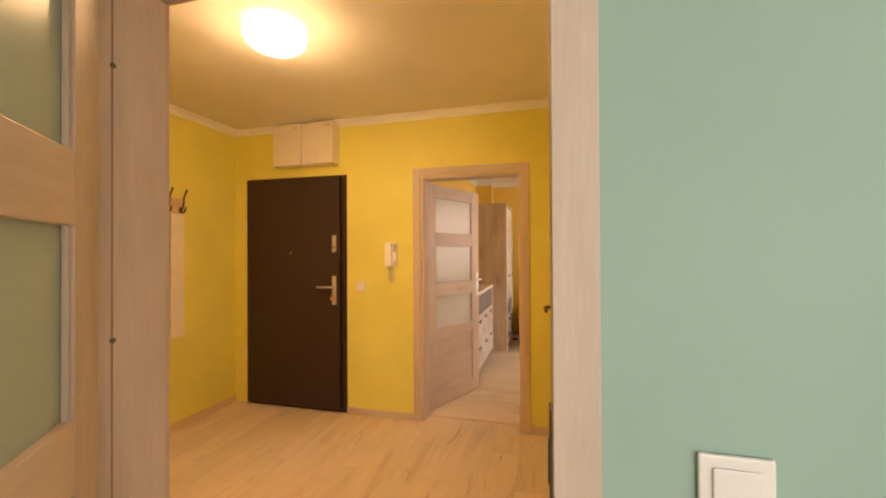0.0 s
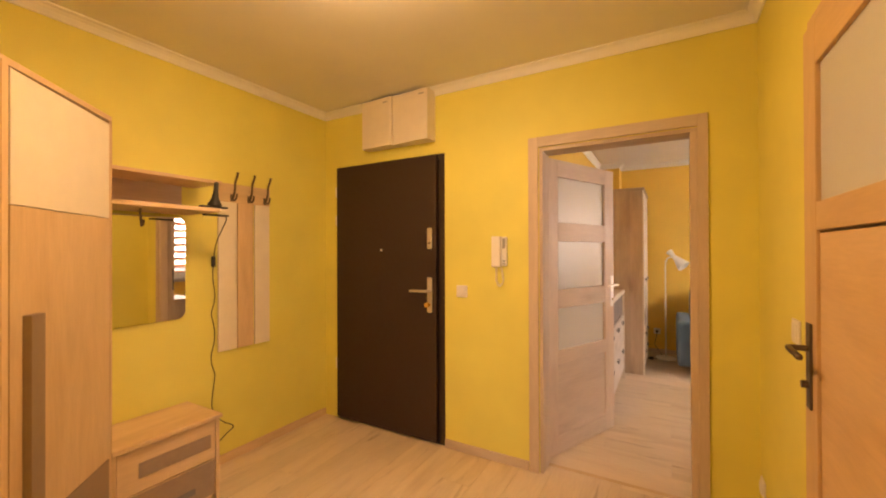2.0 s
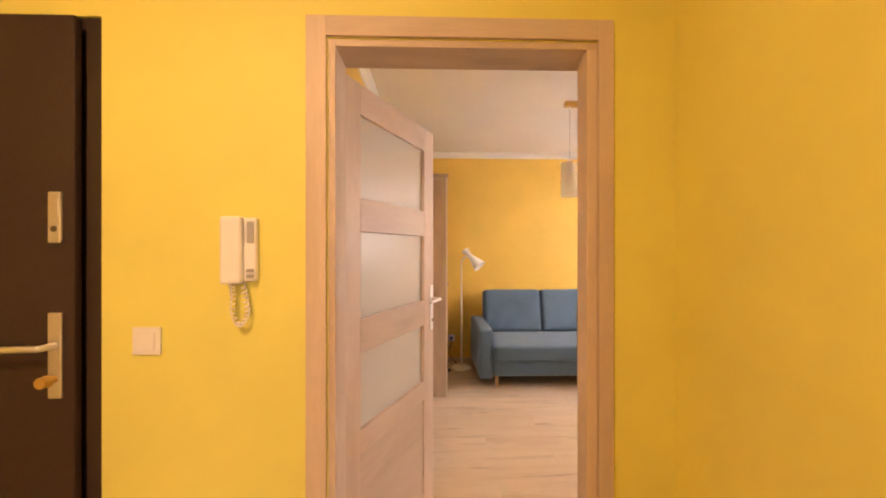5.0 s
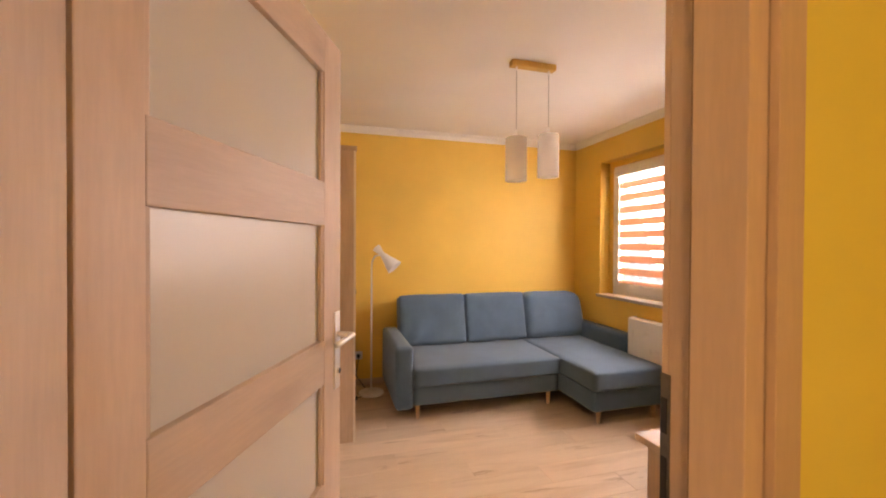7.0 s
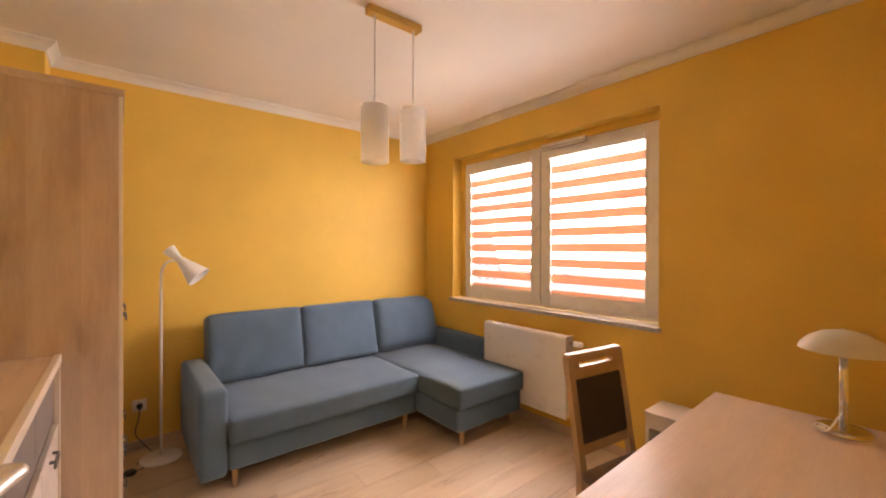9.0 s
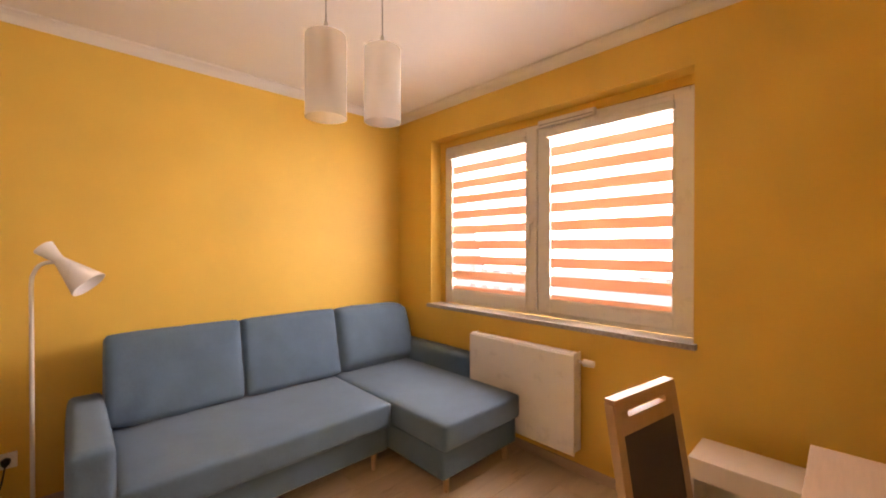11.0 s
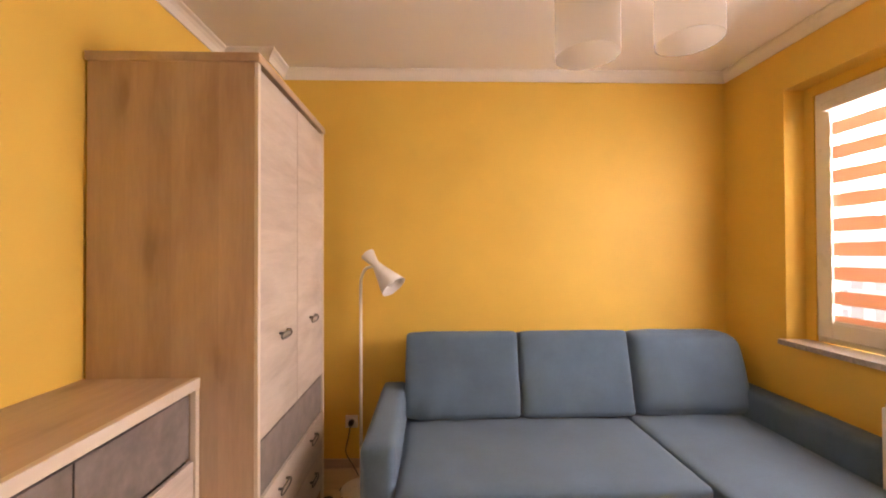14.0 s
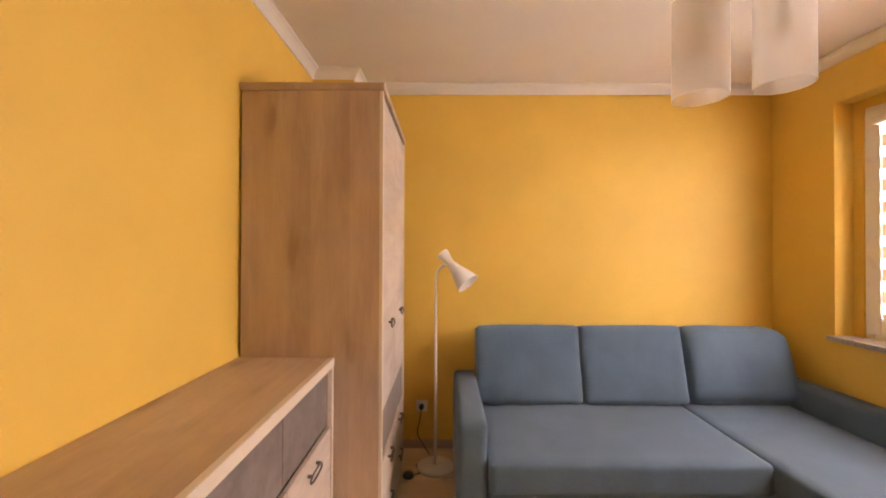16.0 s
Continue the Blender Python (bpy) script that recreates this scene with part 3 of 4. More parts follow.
# dark entrance door
ed = thing("door_entrance", pose(-1.865, 3.44, 0), "closed dark brown steel entrance door", "door", kind="structure")
part("frame_back", B((-0.50, 0.0, 0), (0.538, 0.043, 2.111)), DARK_FRAME, ed)
part("frame_side", B((-0.50, -0.030, 0), (-0.465, -0.001, 2.111), 0.003), DARK_FRAME, ed)
part("frame_side", B((0.488, -0.034, 0), (0.538, -0.001, 2.111), 0.003), DARK_FRAME, ed)
part("frame_head", B((-0.465, -0.030, 2.075), (0.488, -0.001, 2.111), 0.003), DARK_FRAME, ed)
part("sill", B((-0.465, -0.030, 0), (0.488, -0.001, 0.02), 0.002), DARK_FRAME, ed)
leaf = part("leaf", B((-0.500, -0.058, 0.018), (0.474, -0.031, 2.106), 0.004), STEEL_DOOR, ed, "smooth dark brown door leaf")
lp = part("handle_plate", B((0.402, -0.066, 0.955), (0.442, -0.058, 1.212), 0.004), SATIN, ed, "long satin handle plate")
part("lever", tube(smooth_path([(0.422, -0.064, 1.115), (0.422, -0.106, 1.115), (0.397, -0.114, 1.115), (0.280, -0.111, 1.112)], 5), 0.010, 12), SATIN, lp, smooth=True)
part("thumb_turn", tube([(0.422, -0.064, 1.015), (0.422, -0.084, 1.015), (0.422, -0.086, 1.015), (0.422, -0.111, 1.015)], [0.011, 0.011, 0.018, 0.016], 14), BRASS_BAR, lp)
up = part("upper_lock_plate", B((0.404, -0.068, 1.42), (0.442, -0.058, 1.573), 0.005), SATIN, ed, "upright satin lock plate")
part("keyhole", tube([(0.423, -0.067, 1.462), (0.423, -0.0695, 1.462)], 0.009, 14), PEWTER, up)
part("lock_cap", B((0.410, -0.0705, 1.50), (0.436, -0.0675, 1.555), 0.001), SATIN, up)
part("peephole", tube([(-0.025, -0.056, 1.413), (-0.025, -0.062, 1.413)], [0.011, 0.008], 16), SATIN, ed, "small peephole")
for z in (0.42, 1.62, 1.86):
    part("hinge", tube([(-0.507, -0.052, z), (-0.507, -0.052, z + 0.085)], 0.009, 12), SATIN, ed)

# ---------------------------------------------------------------- window
win = thing("window_1", pose(2.586, (WY0 + WY1) / 2, 0), "white double-sash window with striped blinds", "window", kind="structure")
cy = 5.595
fz0, fz1 = 0.905, 2.245
fy0, fy1 = 4.61 - cy, 6.525 - cy


def bar(name, ya, yb, za, zb, xa, xb, parent, mat=PVC, bev=0.006):
    return part(name, B((xa, ya, za), (xb, yb, zb), bev), mat, parent)


fo = bar("window_frame", fy0, fy0 + 0.05, fz0, fz1, -0.03, 0.04, win)
bar("window_frame", fy1 - 0.05, fy1, fz0, fz1, -0.03, 0.04, win)
bar("window_frame", fy0 + 0.05, fy1 - 0.05, fz1 - 0.05, fz1, -0.03, 0.04, win)
bar("window_frame", fy0 + 0.05, fy1 - 0.05, fz0, fz0 + 0.05, -0.03, 0.04, win)
bar("mullion", 5.565 - cy, 5.605 - cy, fz0 + 0.05, fz1 - 0.05, -0.03, 0.04, win)


def sash(ya, yb, ga, gb):
    za, zb, g0, g1 = fz0 + 0.03, fz1 - 0.03, 1.02, 2.13
    s = part("sash", B((-0.048, ya, za), (-0.012, ga, zb), 0.006), PVC, win)
    part("sash_stile", B((-0.048, gb, za), (-0.012, yb, zb), 0.006), PVC, s)
    part("sash_rail", B((-0.048, ga, za), (-0.012, gb, g0), 0.006), PVC, s)
    part("sash_rail", B((-0.048, ga, g1), (-0.012, gb, zb), 0.006), PVC, s)
    pane = part("pane", B((-0.004, ga, g0), (0.004, gb, g1)), GLASS, s, "clear glass pane")
    pane.visible_shadow = False


sash(4.635 - cy, 5.575 - cy, 4.735 - cy, 5.49 - cy)
sash(5.595 - cy, 6.51 - cy, 5.68 - cy, 6.428 - cy)
hn = part("window_handle", B((-0.056, 5.625 - cy, 1.50), (-0.048, 5.650 - cy, 1.57), 0.003), PVC, win, "white window handle")
part("lever", B((-0.080, 5.630 - cy, 1.41), (-0.066, 5.646 - cy, 1.55), 0.004), PVC, hn)
setting("window_sill", B((2.396, 4.632, 0.875), (2.56, 6.637, 0.905), 0.004), STONE, "grey speckled stone window sill")


def vent_box():
    v = thing("window_vent", pose(2.531, 5.397, 2.225), "white trickle vent on the window head", "vent")
    part("body", B((-0.03, -0.20, -0.025), (0.004, 0.20, 0.022), 0.005), PVC, v)
    part("slot", B((-0.034, -0.19, -0.012), (-0.03, 0.19, -0.006)), PLASTIC_GREY, v)


vent_box()


def roller_blind(ya, yb, label):
    """A day-and-night blind: cassette, orange bands, net bands, guides and bottom bar."""
    z0, z1 = 1.018, 2.135
    r = thing("roller_blind", pose(2.538, (ya + yb) / 2 + 0.037, z0), label, "blind", "striped blinds in the window")
    w, h = (yb - ya) / 2, z1 - z0
    part("cassette", B((-0.042, -w - 0.012, h - 0.012), (-0.001, w + 0.012, h + 0.036), 0.008), PVC, r, "white cassette")
    part("side_guide", B((-0.006, -w - 0.012, 0), (-0.001, -w + 0.002, h - 0.012), 0.001), PVC, r)
    part("side_guide", B((-0.006, w - 0.002, 0), (-0.001, w + 0.012, h - 0.012), 0.001), PVC, r)
    pitch, wh = 0.1255, 0.057
    top = h - 0.012
    while top > 0.012:
        lo = max(top - wh, 0.012)
        part("net_band", B((0.0080, -w, lo), (0.0088, w, top)), SHEER, r, "white see-through net band")
        top = lo
        lo = max(top - (pitch - wh), 0.012)
        if top - lo > 0.004:
            part("orange_band", B((0.0080, -w, lo), (0.0092, w, top)), BAND, r, "orange cloth band")
        top = lo
    part("bottom_bar", B((0.003, -w, 0.0), (0.012, w, 0.014), 0.003), PVC, r)


roller_blind(4.737, 5.488, "orange and white striped day-night blind, wide")
roller_blind(5.682, 6.426, "orange and white striped day-night blind, by the corner")

# far view outside; the haze is put into the pale house colours
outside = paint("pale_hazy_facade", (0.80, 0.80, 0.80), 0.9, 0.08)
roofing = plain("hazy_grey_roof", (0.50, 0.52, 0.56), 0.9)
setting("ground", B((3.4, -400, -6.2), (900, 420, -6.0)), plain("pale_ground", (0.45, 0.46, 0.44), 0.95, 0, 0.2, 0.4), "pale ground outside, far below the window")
# emissive sheet added as the bright sky behind the houses
HAZE, _n, _l, _b = shader("glowing_sky_backdrop", (0.8, 0.82, 0.85), 1.0)
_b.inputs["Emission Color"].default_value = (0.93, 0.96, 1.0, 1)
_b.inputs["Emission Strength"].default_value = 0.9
setting("backdrop", B((150, -300, -6), (151, 330, 140)), HAZE, "glowing sheet standing in for overcast haze beyond the houses")


def far_house(x, y, w, d, h, ridge):
    f = thing("house", pose(x, y, -6.0), "pale hazy house with a pitched grey roof", "house", "houses across the street")
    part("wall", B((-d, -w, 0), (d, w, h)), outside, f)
    bm = bmesh.new()
    v = [bm.verts.new(c) for c in ((-d - .4, -w - .4, h), (d + .4, -w - .4, h), (0, -w - .4, ridge), (-d - .4, w + .4, h), (d + .4, w + .4, h), (0, w + .4, ridge))]
    for q in ((0, 1, 2), (3, 5, 4), (0, 2, 5, 3), (1, 4, 5, 2), (0, 3, 4, 1)):
        bm.faces.new([v[i] for i in q])
    part("roof", bm, roofing, f)
    for k in range(int(w)):
        for zz in (1.2, 4.0):
            part("window", B((-d - 0.05, -w + 0.7 + k * 2, zz), (-d + 0.02, -w + 1.7 + k * 2, zz + 1.3)), PLASTIC_GREY, f)


far_house(40, 12, 5, 5, 6.2, 9.4)
far_house(44, 34, 6, 5, 6.0, 9.0)
far_house(42, -12, 6, 5, 6.4, 9.6)
far_house(60, 58, 7, 6, 6.5, 10)

# ---------------------------------------------------------------- room furniture
# wardrobe
wd = thing("wardrobe", pose(-0.473, 6.327, 0), "tall oak wardrobe with whitewashed plank doors and a grey drawer", "wardrobe")
W0, W1 = -0.43, 0.43
part("side_panel", B((-0.295, W0, 0), (0.292, W0 + 0.025, 2.08), 0.002), OAK, wd, "oak side panel")
part("side_panel", B((-0.295, W1 - 0.025, 0), (0.292, W1, 2.08), 0.002), OAK, wd, "oak side panel")
part("top_board", B((-0.30, W0 - 0.008, 2.08), (0.312, W1 + 0.008, 2.113), 0.003), OAK_Y, wd, "oak top board")
part("back_panel", B((-0.295, W0 + 0.025, 0.02), (-0.285, W1 - 0.025, 2.08)), CREAM, wd)
part("plinth", B((0.24, W0 + 0.025, 0), (0.26, W1 - 0.025, 0.07)), OAK_Y, wd)
part("edge_strip", B((0.292, W0, 0), (0.306, W0 + 0.022, 2.08), 0.002), CREAM, wd, "pale front edge")
part("edge_strip", B((0.292, W1 - 0.022, 0), (0.306, W1, 2.08), 0.002), CREAM, wd, "pale front edge")
# dark board behind the fronts, painted as the shade in their gaps
part("carcass_shadow_board", B((0.255, W0 + 0.025, 0.07), (0.283, W1 - 0.025, 2.08)), GAP_SHADE, wd)


def ring_pull(parent, x, y, z, half=0.055):
    """A long oval ring pull on a front that faces +x, with two mounts."""
    pts = []
    for k in range(28):
        a = 2 * math.pi * k / 28
        c, s = math.cos(a), math.sin(a)
        pts.append((x + 0.016, y + half * math.copysign(abs(c) ** 0.6, c), z + 0.014 * math.copysign(abs(s) ** 0.8, s) - 0.006))
    h = part("handle", tube(pts, 0.0035, 8, closed=True), PEWTER, parent, "dark pewter ring pull", True)
    part("mount", tube([(x, y - half * 0.75, z + 0.006), (x + 0.018, y - half * 0.75, z + 0.006)], 0.006, 10), PEWTER, h)
    part("mount", tube([(x, y + half * 0.75, z + 0.006), (x + 0.018, y + half * 0.75, z + 0.006)], 0.006, 10), PEWTER, h)


def plank_front(name, parent, y0, y1, z0, z1, x=0.286, mat=None, label="whitewashed plank front"):
    return part(name, B((x, y0, z0), (x + 0.018, y1, z1), 0.0025), mat or PALE_WOOD, parent, label)


d1 = plank_front("door", wd, W0 + 0.025, -0.012, 0.712, 2.062)
d2 = plank_front("door", wd, -0.009, W1 - 0.025, 0.712, 2.062)
ring_pull(d1, 0.304, -0.185, 1.06)
ring_pull(d2, 0.304, 0.215, 1.06)
plank_front("drawer", wd, W0 + 0.025, W1 - 0.025, 0.502, 0.700, 0.280, SLATE, "grey concrete-look drawer front")
d3 = plank_front("drawer", wd, W0 + 0.025, W1 - 0.025, 0.285, 0.492)
d4 = plank_front("drawer", wd, W0 + 0.025, W1 - 0.025, 0.075, 0.279)
for dd, z in ((d3, 0.43), (d4, 0.22)):
    ring_pull(dd, 0.304, -0.19, z)
    ring_pull(dd, 0.304, 0.22, z)

# dresser
dr = thing("dresser", pose(-0.574, 5.204, 0), "low oak dresser with pale fronts and grey top drawers", "dresser")
L0, L1 = -0.69, 0.69
part("top_board", B((-0.20, L0, 0.925), (0.185, L1, 0.952), 0.002), OAK_Y, dr, "oak top board")
part("front_edge", B((0.185, L0, 0.917), (0.207, L1, 0.954), 0.003), CREAM, dr, "pale front edge")
part("side_panel", B((-0.20, L0, 0), (0.185, L0 + 0.022, 0.925), 0.002), OAK, dr)
part("side_panel", B((-0.20, L1 - 0.022, 0), (0.185, L1, 0.925), 0.002), OAK, dr)
for y in (L0, L1 - 0.022):
    part("edge_strip", B((0.185, y, 0), (0.204, y + 0.022, 0.917), 0.002), CREAM, dr, "pale front edge")
# inner block coloured near-black so the drawer gaps read as shaded
part("carcass", B((-0.195, L0 + 0.022, 0.05), (0.168, L1 - 0.022, 0.925)), GAP_SHADE, dr)
part("plinth", B((0.12, L0 + 0.022, 0), (0.14, L1 - 0.022, 0.05)), OAK_Y, dr)
step = (L1 - L0 - 0.044) / 3
for k in range(3):
    a = L0 + 0.022 + k * step
    plank_front("drawer", dr, a + 0.002, a + step - 0.002, 0.682, 0.898, 0.165, SLATE, "grey concrete-look drawer front")
    for z0, z1 in ((0.37, 0.672), (0.055, 0.362)):
        f = plank_front("drawer", dr, a + 0.002, a + step - 0.002, z0, z1, 0.180)
        ring_pull(f, 0.198, a + step / 2, z1 - 0.06, 0.06)

# corner sofa
so = thing("corner_sofa", pose(1.291, 6.437, 0), "slate blue upholstered corner sofa with chaise and wooden legs", "sofa")
ox, oy = 1.25, 6.4


def soft(name, lo, hi, r, puff=(0, 0, 0), wr=0.002, seed=0.0, label="", cuts=16):
    return part(name, cushion((lo[0] - ox, lo[1] - oy, lo[2]), (hi[0] - ox, hi[1] - oy, hi[2]), r, puff, wr, cuts, seed), SOFA_CLOTH, so, label, True)


soft("base", (0.262, 6.055, 0.125), (1.565, 6.95, 0.285), 0.012, wr=0.0008, seed=1)
soft("seat", (0.262, 6.00, 0.288), (1.555, 6.78, 0.436), 0.020, (0, 0.006, 0.012), 0.0018, 2, "long padded seat")
soft("chaise_base", (1.572, 5.572, 0.125), (2.228, 6.95, 0.285), 0.012, wr=0.0008, seed=3)
soft("chaise_seat", (1.562, 5.545, 0.288), (2.238, 6.78, 0.438), 0.020, (0.004, 0.006, 0.012), 0.0018, 4, "padded chaise seat")
soft("armrest", (0.115, 6.05, 0.10), (0.258, 6.90, 0.600), 0.03, (0.008, 0.008, 0.006), 0.0012, 5, "slim padded armrest")
soft("armrest", (2.243, 6.01, 0.12), (2.372, 6.95, 0.590), 0.03, (0.004, 0.004, 0.004), 0.0012, 6, "slim padded armrest")
part("back_frame", B((0.27 - ox, 6.86 - oy, 0.12), (2.34 - ox, 6.965 - oy, 0.72), 0.02), SOFA_CLOTH, so)
for k, (a, b) in enumerate(((0.258, 0.922), (0.930, 1.588), (1.593, 2.300))):
    bmc = cushion((a - ox, -0.105, 0), (b - ox, 0.075, 0.485), 0.026 if k < 2 else 0.07, (0.001, 0.014, 0.006), 0.005, 20, 10.0 * k + 7)
    bmesh.ops.rotate(bmc, verts=bmc.verts[:], cent=(0, 0, 0), matrix=Matrix.Rotation(radians(-15), 3, "X"))
    bmesh.ops.translate(bmc, verts=bmc.verts[:], vec=(0, 6.757 - oy, 0.430))
    if k == 2:
        # the outer top corner is drawn down into a wide curve, the inner edge tucks behind its neighbour
        for v in bmc.verts:
            u = max(0.0, (v.co.x - (2.10 - ox)) / 0.20)
            w = max(0.0, (v.co.z - 0.62) / 0.29)
            v.co.z -= 0.055 * min(1.0, u) ** 2 * min(1.0, w) ** 2
            v.co.y += 0.022 * max(0.0, 1 - (v.co.x - (1.593 - ox)) / 0.08) * min(1.0, w)
    if k == 0:
        for v in bmc.verts:
            if v.co.y < 6.757 - oy:
                dx, dz = v.co.x - (0.36 - ox), v.co.z - 0.52
                v.co.y -= 0.013 * math.exp(-(dx * dx + dz * dz) / 0.03) * math.sin(34 * (dx * 0.85 - dz * 0.5))
    part("back_cushion", bmc, SOFA_CLOTH, so, "padded back cushion", True)
for x, y in ((0.305, 6.12), (1.50, 6.12), (1.672, 5.65), (2.195, 5.64), (0.305, 6.9), (2.17, 6.9)):
    part("leg", lathe([(0, 0), (0.014, 0), (0.021, 0.12), (0.021, 0.13), (0, 0.13)], 16, None, Matrix.Translation((x - ox, y - oy, 0))), LEG_WOOD, so, "pale tapered wooden leg", True)

# floor lamp
fl = thing("floor_lamp", pose(0.036, 6.807, 0), "white metal floor lamp with an hourglass shade", "floor lamp")
part("base", lathe([(0, 0), (0.118, 0), (0.12, 0.006), (0.115, 0.016), (0.02, 0.022), (0, 0.022)], 40), ENAMEL, fl, smooth=True)
stem = [(0, 0, 0.02), (0, 0, 0.5), (0, 0, 1.0), (0, 0, 1.20), (0.008, -0.006, 1.26), (0.035, -0.02, 1.305), (0.088, -0.039, 1.317)]
part("stem", tube(smooth_path(stem, 6), 0.0085, 12), ENAMEL, fl, smooth=True)
ax = Vector((0.52, -0.30, -0.60)).normalized()
mt = Matrix.Translation((0.097, -0.044, 1.323)) @ ax.to_track_quat("Z", "Y").to_matrix().to_4x4() @ Matrix.Scale(1.05, 4)
part("shade", lathe([(0.040, -0.085), (0.024, -0.02), (0.022, 0.0), (0.026, 0.012), (0.074, 0.165), (0.071, 0.165), (0.023, 0.014), (0.019, 0.0), (0.021, -0.02), (0.037, -0.085)], 36, None, mt), ENAMEL, fl, "hourglass metal shade", True)
part("bulb", lathe([(0, 0.02), (0.014, 0.03), (0.02, 0.09), (0.03, 0.115), (0.022, 0.14), (0, 0.147)], 20, None, mt), OPAL, fl, smooth=True)

# wall socket, plug and lamp cable
sk = thing("wall_socket", pose(-0.069, 7.065, 0.300), "white wall socket with a black plug in it", "socket")
part("plate", B((-0.04, -0.010, -0.04), (0.04, -0.001, 0.04), 0.004), PLASTIC, sk)
part("rim", lathe([(0.030, 0), (0.030, 0.006), (0.022, 0.006), (0.022, 0.001)], 28, None, pose(0, -0.010, 0, 90, 0, 0)), PLASTIC, sk)
pg = thing("plug", pose(-0.069, 7.055, 0.300), "black mains plug with a thin cable", "plug")
part("plug_body", tube([(0, -0.004, 0), (0, -0.03, 0), (0, -0.045, -0.008)], [0.019, 0.017, 0.009], 14), BLACK, pg, smooth=True)
part("cable", tube(smooth_path([(0, -0.045, -0.01), (-0.01, -0.06, -0.08), (-0.025, -0.055, -0.17), (0.02, -0.06, -0.25), (0.06, -0.09, -0.305), (0.03, -0.13, -0.312), (-0.03, -0.12, -0.312), (0.04, -0.16, -0.312), (0.11, -0.19, -0.30)], 6), 0.0035, 8), BLACK, pg, "thin dark cable", True)
fs = thing("foot_switch", pose(-0.129, 6.697, 0), "round black foot switch on a cable on the floor", "switch")
part("body", lathe([(0, 0), (0.034, 0), (0.036, 0.01), (0.028, 0.024), (0, 0.028)], 24), BLACK, fs, smooth=True)
part("cable", tube(smooth_path([(0.03, 0, 0.008), (0.08, 0.05, 0.006), (0.04, 0.12, 0.006), (0.12, 0.16, 0.006), (0.20, 0.10, 0.008)], 6), 0.0035, 8), BLACK, fs, smooth=True)

# radiator
rd = thing("radiator", pose(2.336, 5.627, 0), "white steel panel radiator with a valve", "radiator")
part("panel", B((-0.045, -0.41, 0.165), (-0.030, 0.41, 0.755), 0.006), ENAMEL, rd, "flat white front panel")
part("side_cover", B((-0.030, -0.408, 0.18), (0.045, -0.400, 0.765), 0.002), ENAMEL, rd)
part("side_cover", B((-0.030, 0.400, 0.18), (0.045, 0.408, 0.765), 0.002), ENAMEL, rd)
part("rear_panel", B((0.035, -0.40, 0.18), (0.045, 0.40, 0.75), 0.003), ENAMEL, rd)
part("top_grille", B((-0.029, -0.399, 0.752), (0.034, 0.399, 0.760), 0.001), ENAMEL, rd, "slotted top grille")
part("fins", B((-0.028, -0.395, 0.2), (0.034, 0.395, 0.745)), PLASTIC_GREY, rd)
vv = part("valve", tube([(0, -0.41, 0.715), (0, -0.45, 0.715)], 0.011, 12), CHROME, rd, "thermostat valve")
part("thermostat_head", tube([(0, -0.445, 0.715), (0, -0.45, 0.715), (0, -0.505, 0.715), (0, -0.512, 0.715)], [0.014, 0.022, 0.02, 0.012], 20), PLASTIC, vv, smooth=True)
part("bracket", B((0.045, -0.3, 0.2), (0.094, -0.27, 0.7)), ENAMEL, rd)
part("bracket", B((0.045, 0.27, 0.2), (0.094, 0.3, 0.7)), ENAMEL, rd)

# pendant lamp
pn = thing("pendant_lamp", pose(0.914, 5.325, H), "pendant lamp with two frosted glass cylinders on a gold bar", "pendant lamp")
part("bar", B((-0.155, -0.027, -0.038), (0.155, 0.027, -0.001), 0.003), BRASS_BAR, pn, "gold ceiling bar")
for x, top in ((-0.115, 2.10), (0.115, 2.135)):
    z = top - H
    part("cord_grip", tube([(x, 0, -0.038), (x, 0, -0.062)], 0.006, 12), SATIN, pn)
    part("cord", tube([(x, 0, -0.06), (x, 0, z + 0.045)], 0.0022, 8), PLASTIC_GREY, pn, "thin pale cord")
    part("holder", lathe([(0, z + 0.05), (0.006, z + 0.05), (0.009, z + 0.02), (0.018, z + 0.005), (0.018, z - 0.05), (0, z - 0.05)], 20, None, Matrix.Translation((x, 0, 0))), SATIN, pn, smooth=True)
    part("spider", tube([(x - 0.084, 0, z - 0.004), (x + 0.084, 0, z - 0.004)], 0.002, 8), SATIN, pn)
    g = part("glass_shade", lathe([(0.069, z), (0.069, z - 0.275), (0.066, z - 0.275), (0.066, z)], 44, None, Matrix.Translation((x, 0, 0))), SHADE_GLASS, pn, "satin glass cylinder", True)
    part("bulb", lathe([(0, z - 0.05), (0.013, z - 0.055), (0.02, z - 0.09), (0.028, z - 0.12), (0.02, z - 0.145), (0, z - 0.152)], 20, None, Matrix.Translation((x, 0, 0))), OPAL, pn, smooth=True)

# desk
dk = thing("desk", pose(1.290, 3.897, 0, 0, 0, 1.0), "wide oak-topped desk along the wall", "desk")
part("desktop", B((-0.595, -0.285, 0.735), (0.592, 0.277, 0.760), 0.003), DESK_OAK, dk, "oak desktop")
part("side_panel", B((-0.575, -0.28, 0), (-0.552, 0.24, 0.735), 0.002), DOOR_OAK, dk)
part("side_panel", B((0.552, -0.28, 0), (0.575, 0.24, 0.735), 0.002), DOOR_OAK, dk)
part("modesty_panel", B((-0.552, -0.26, 0.30), (0.552, -0.242, 0.735), 0.002), DOOR_OAK_X, dk)

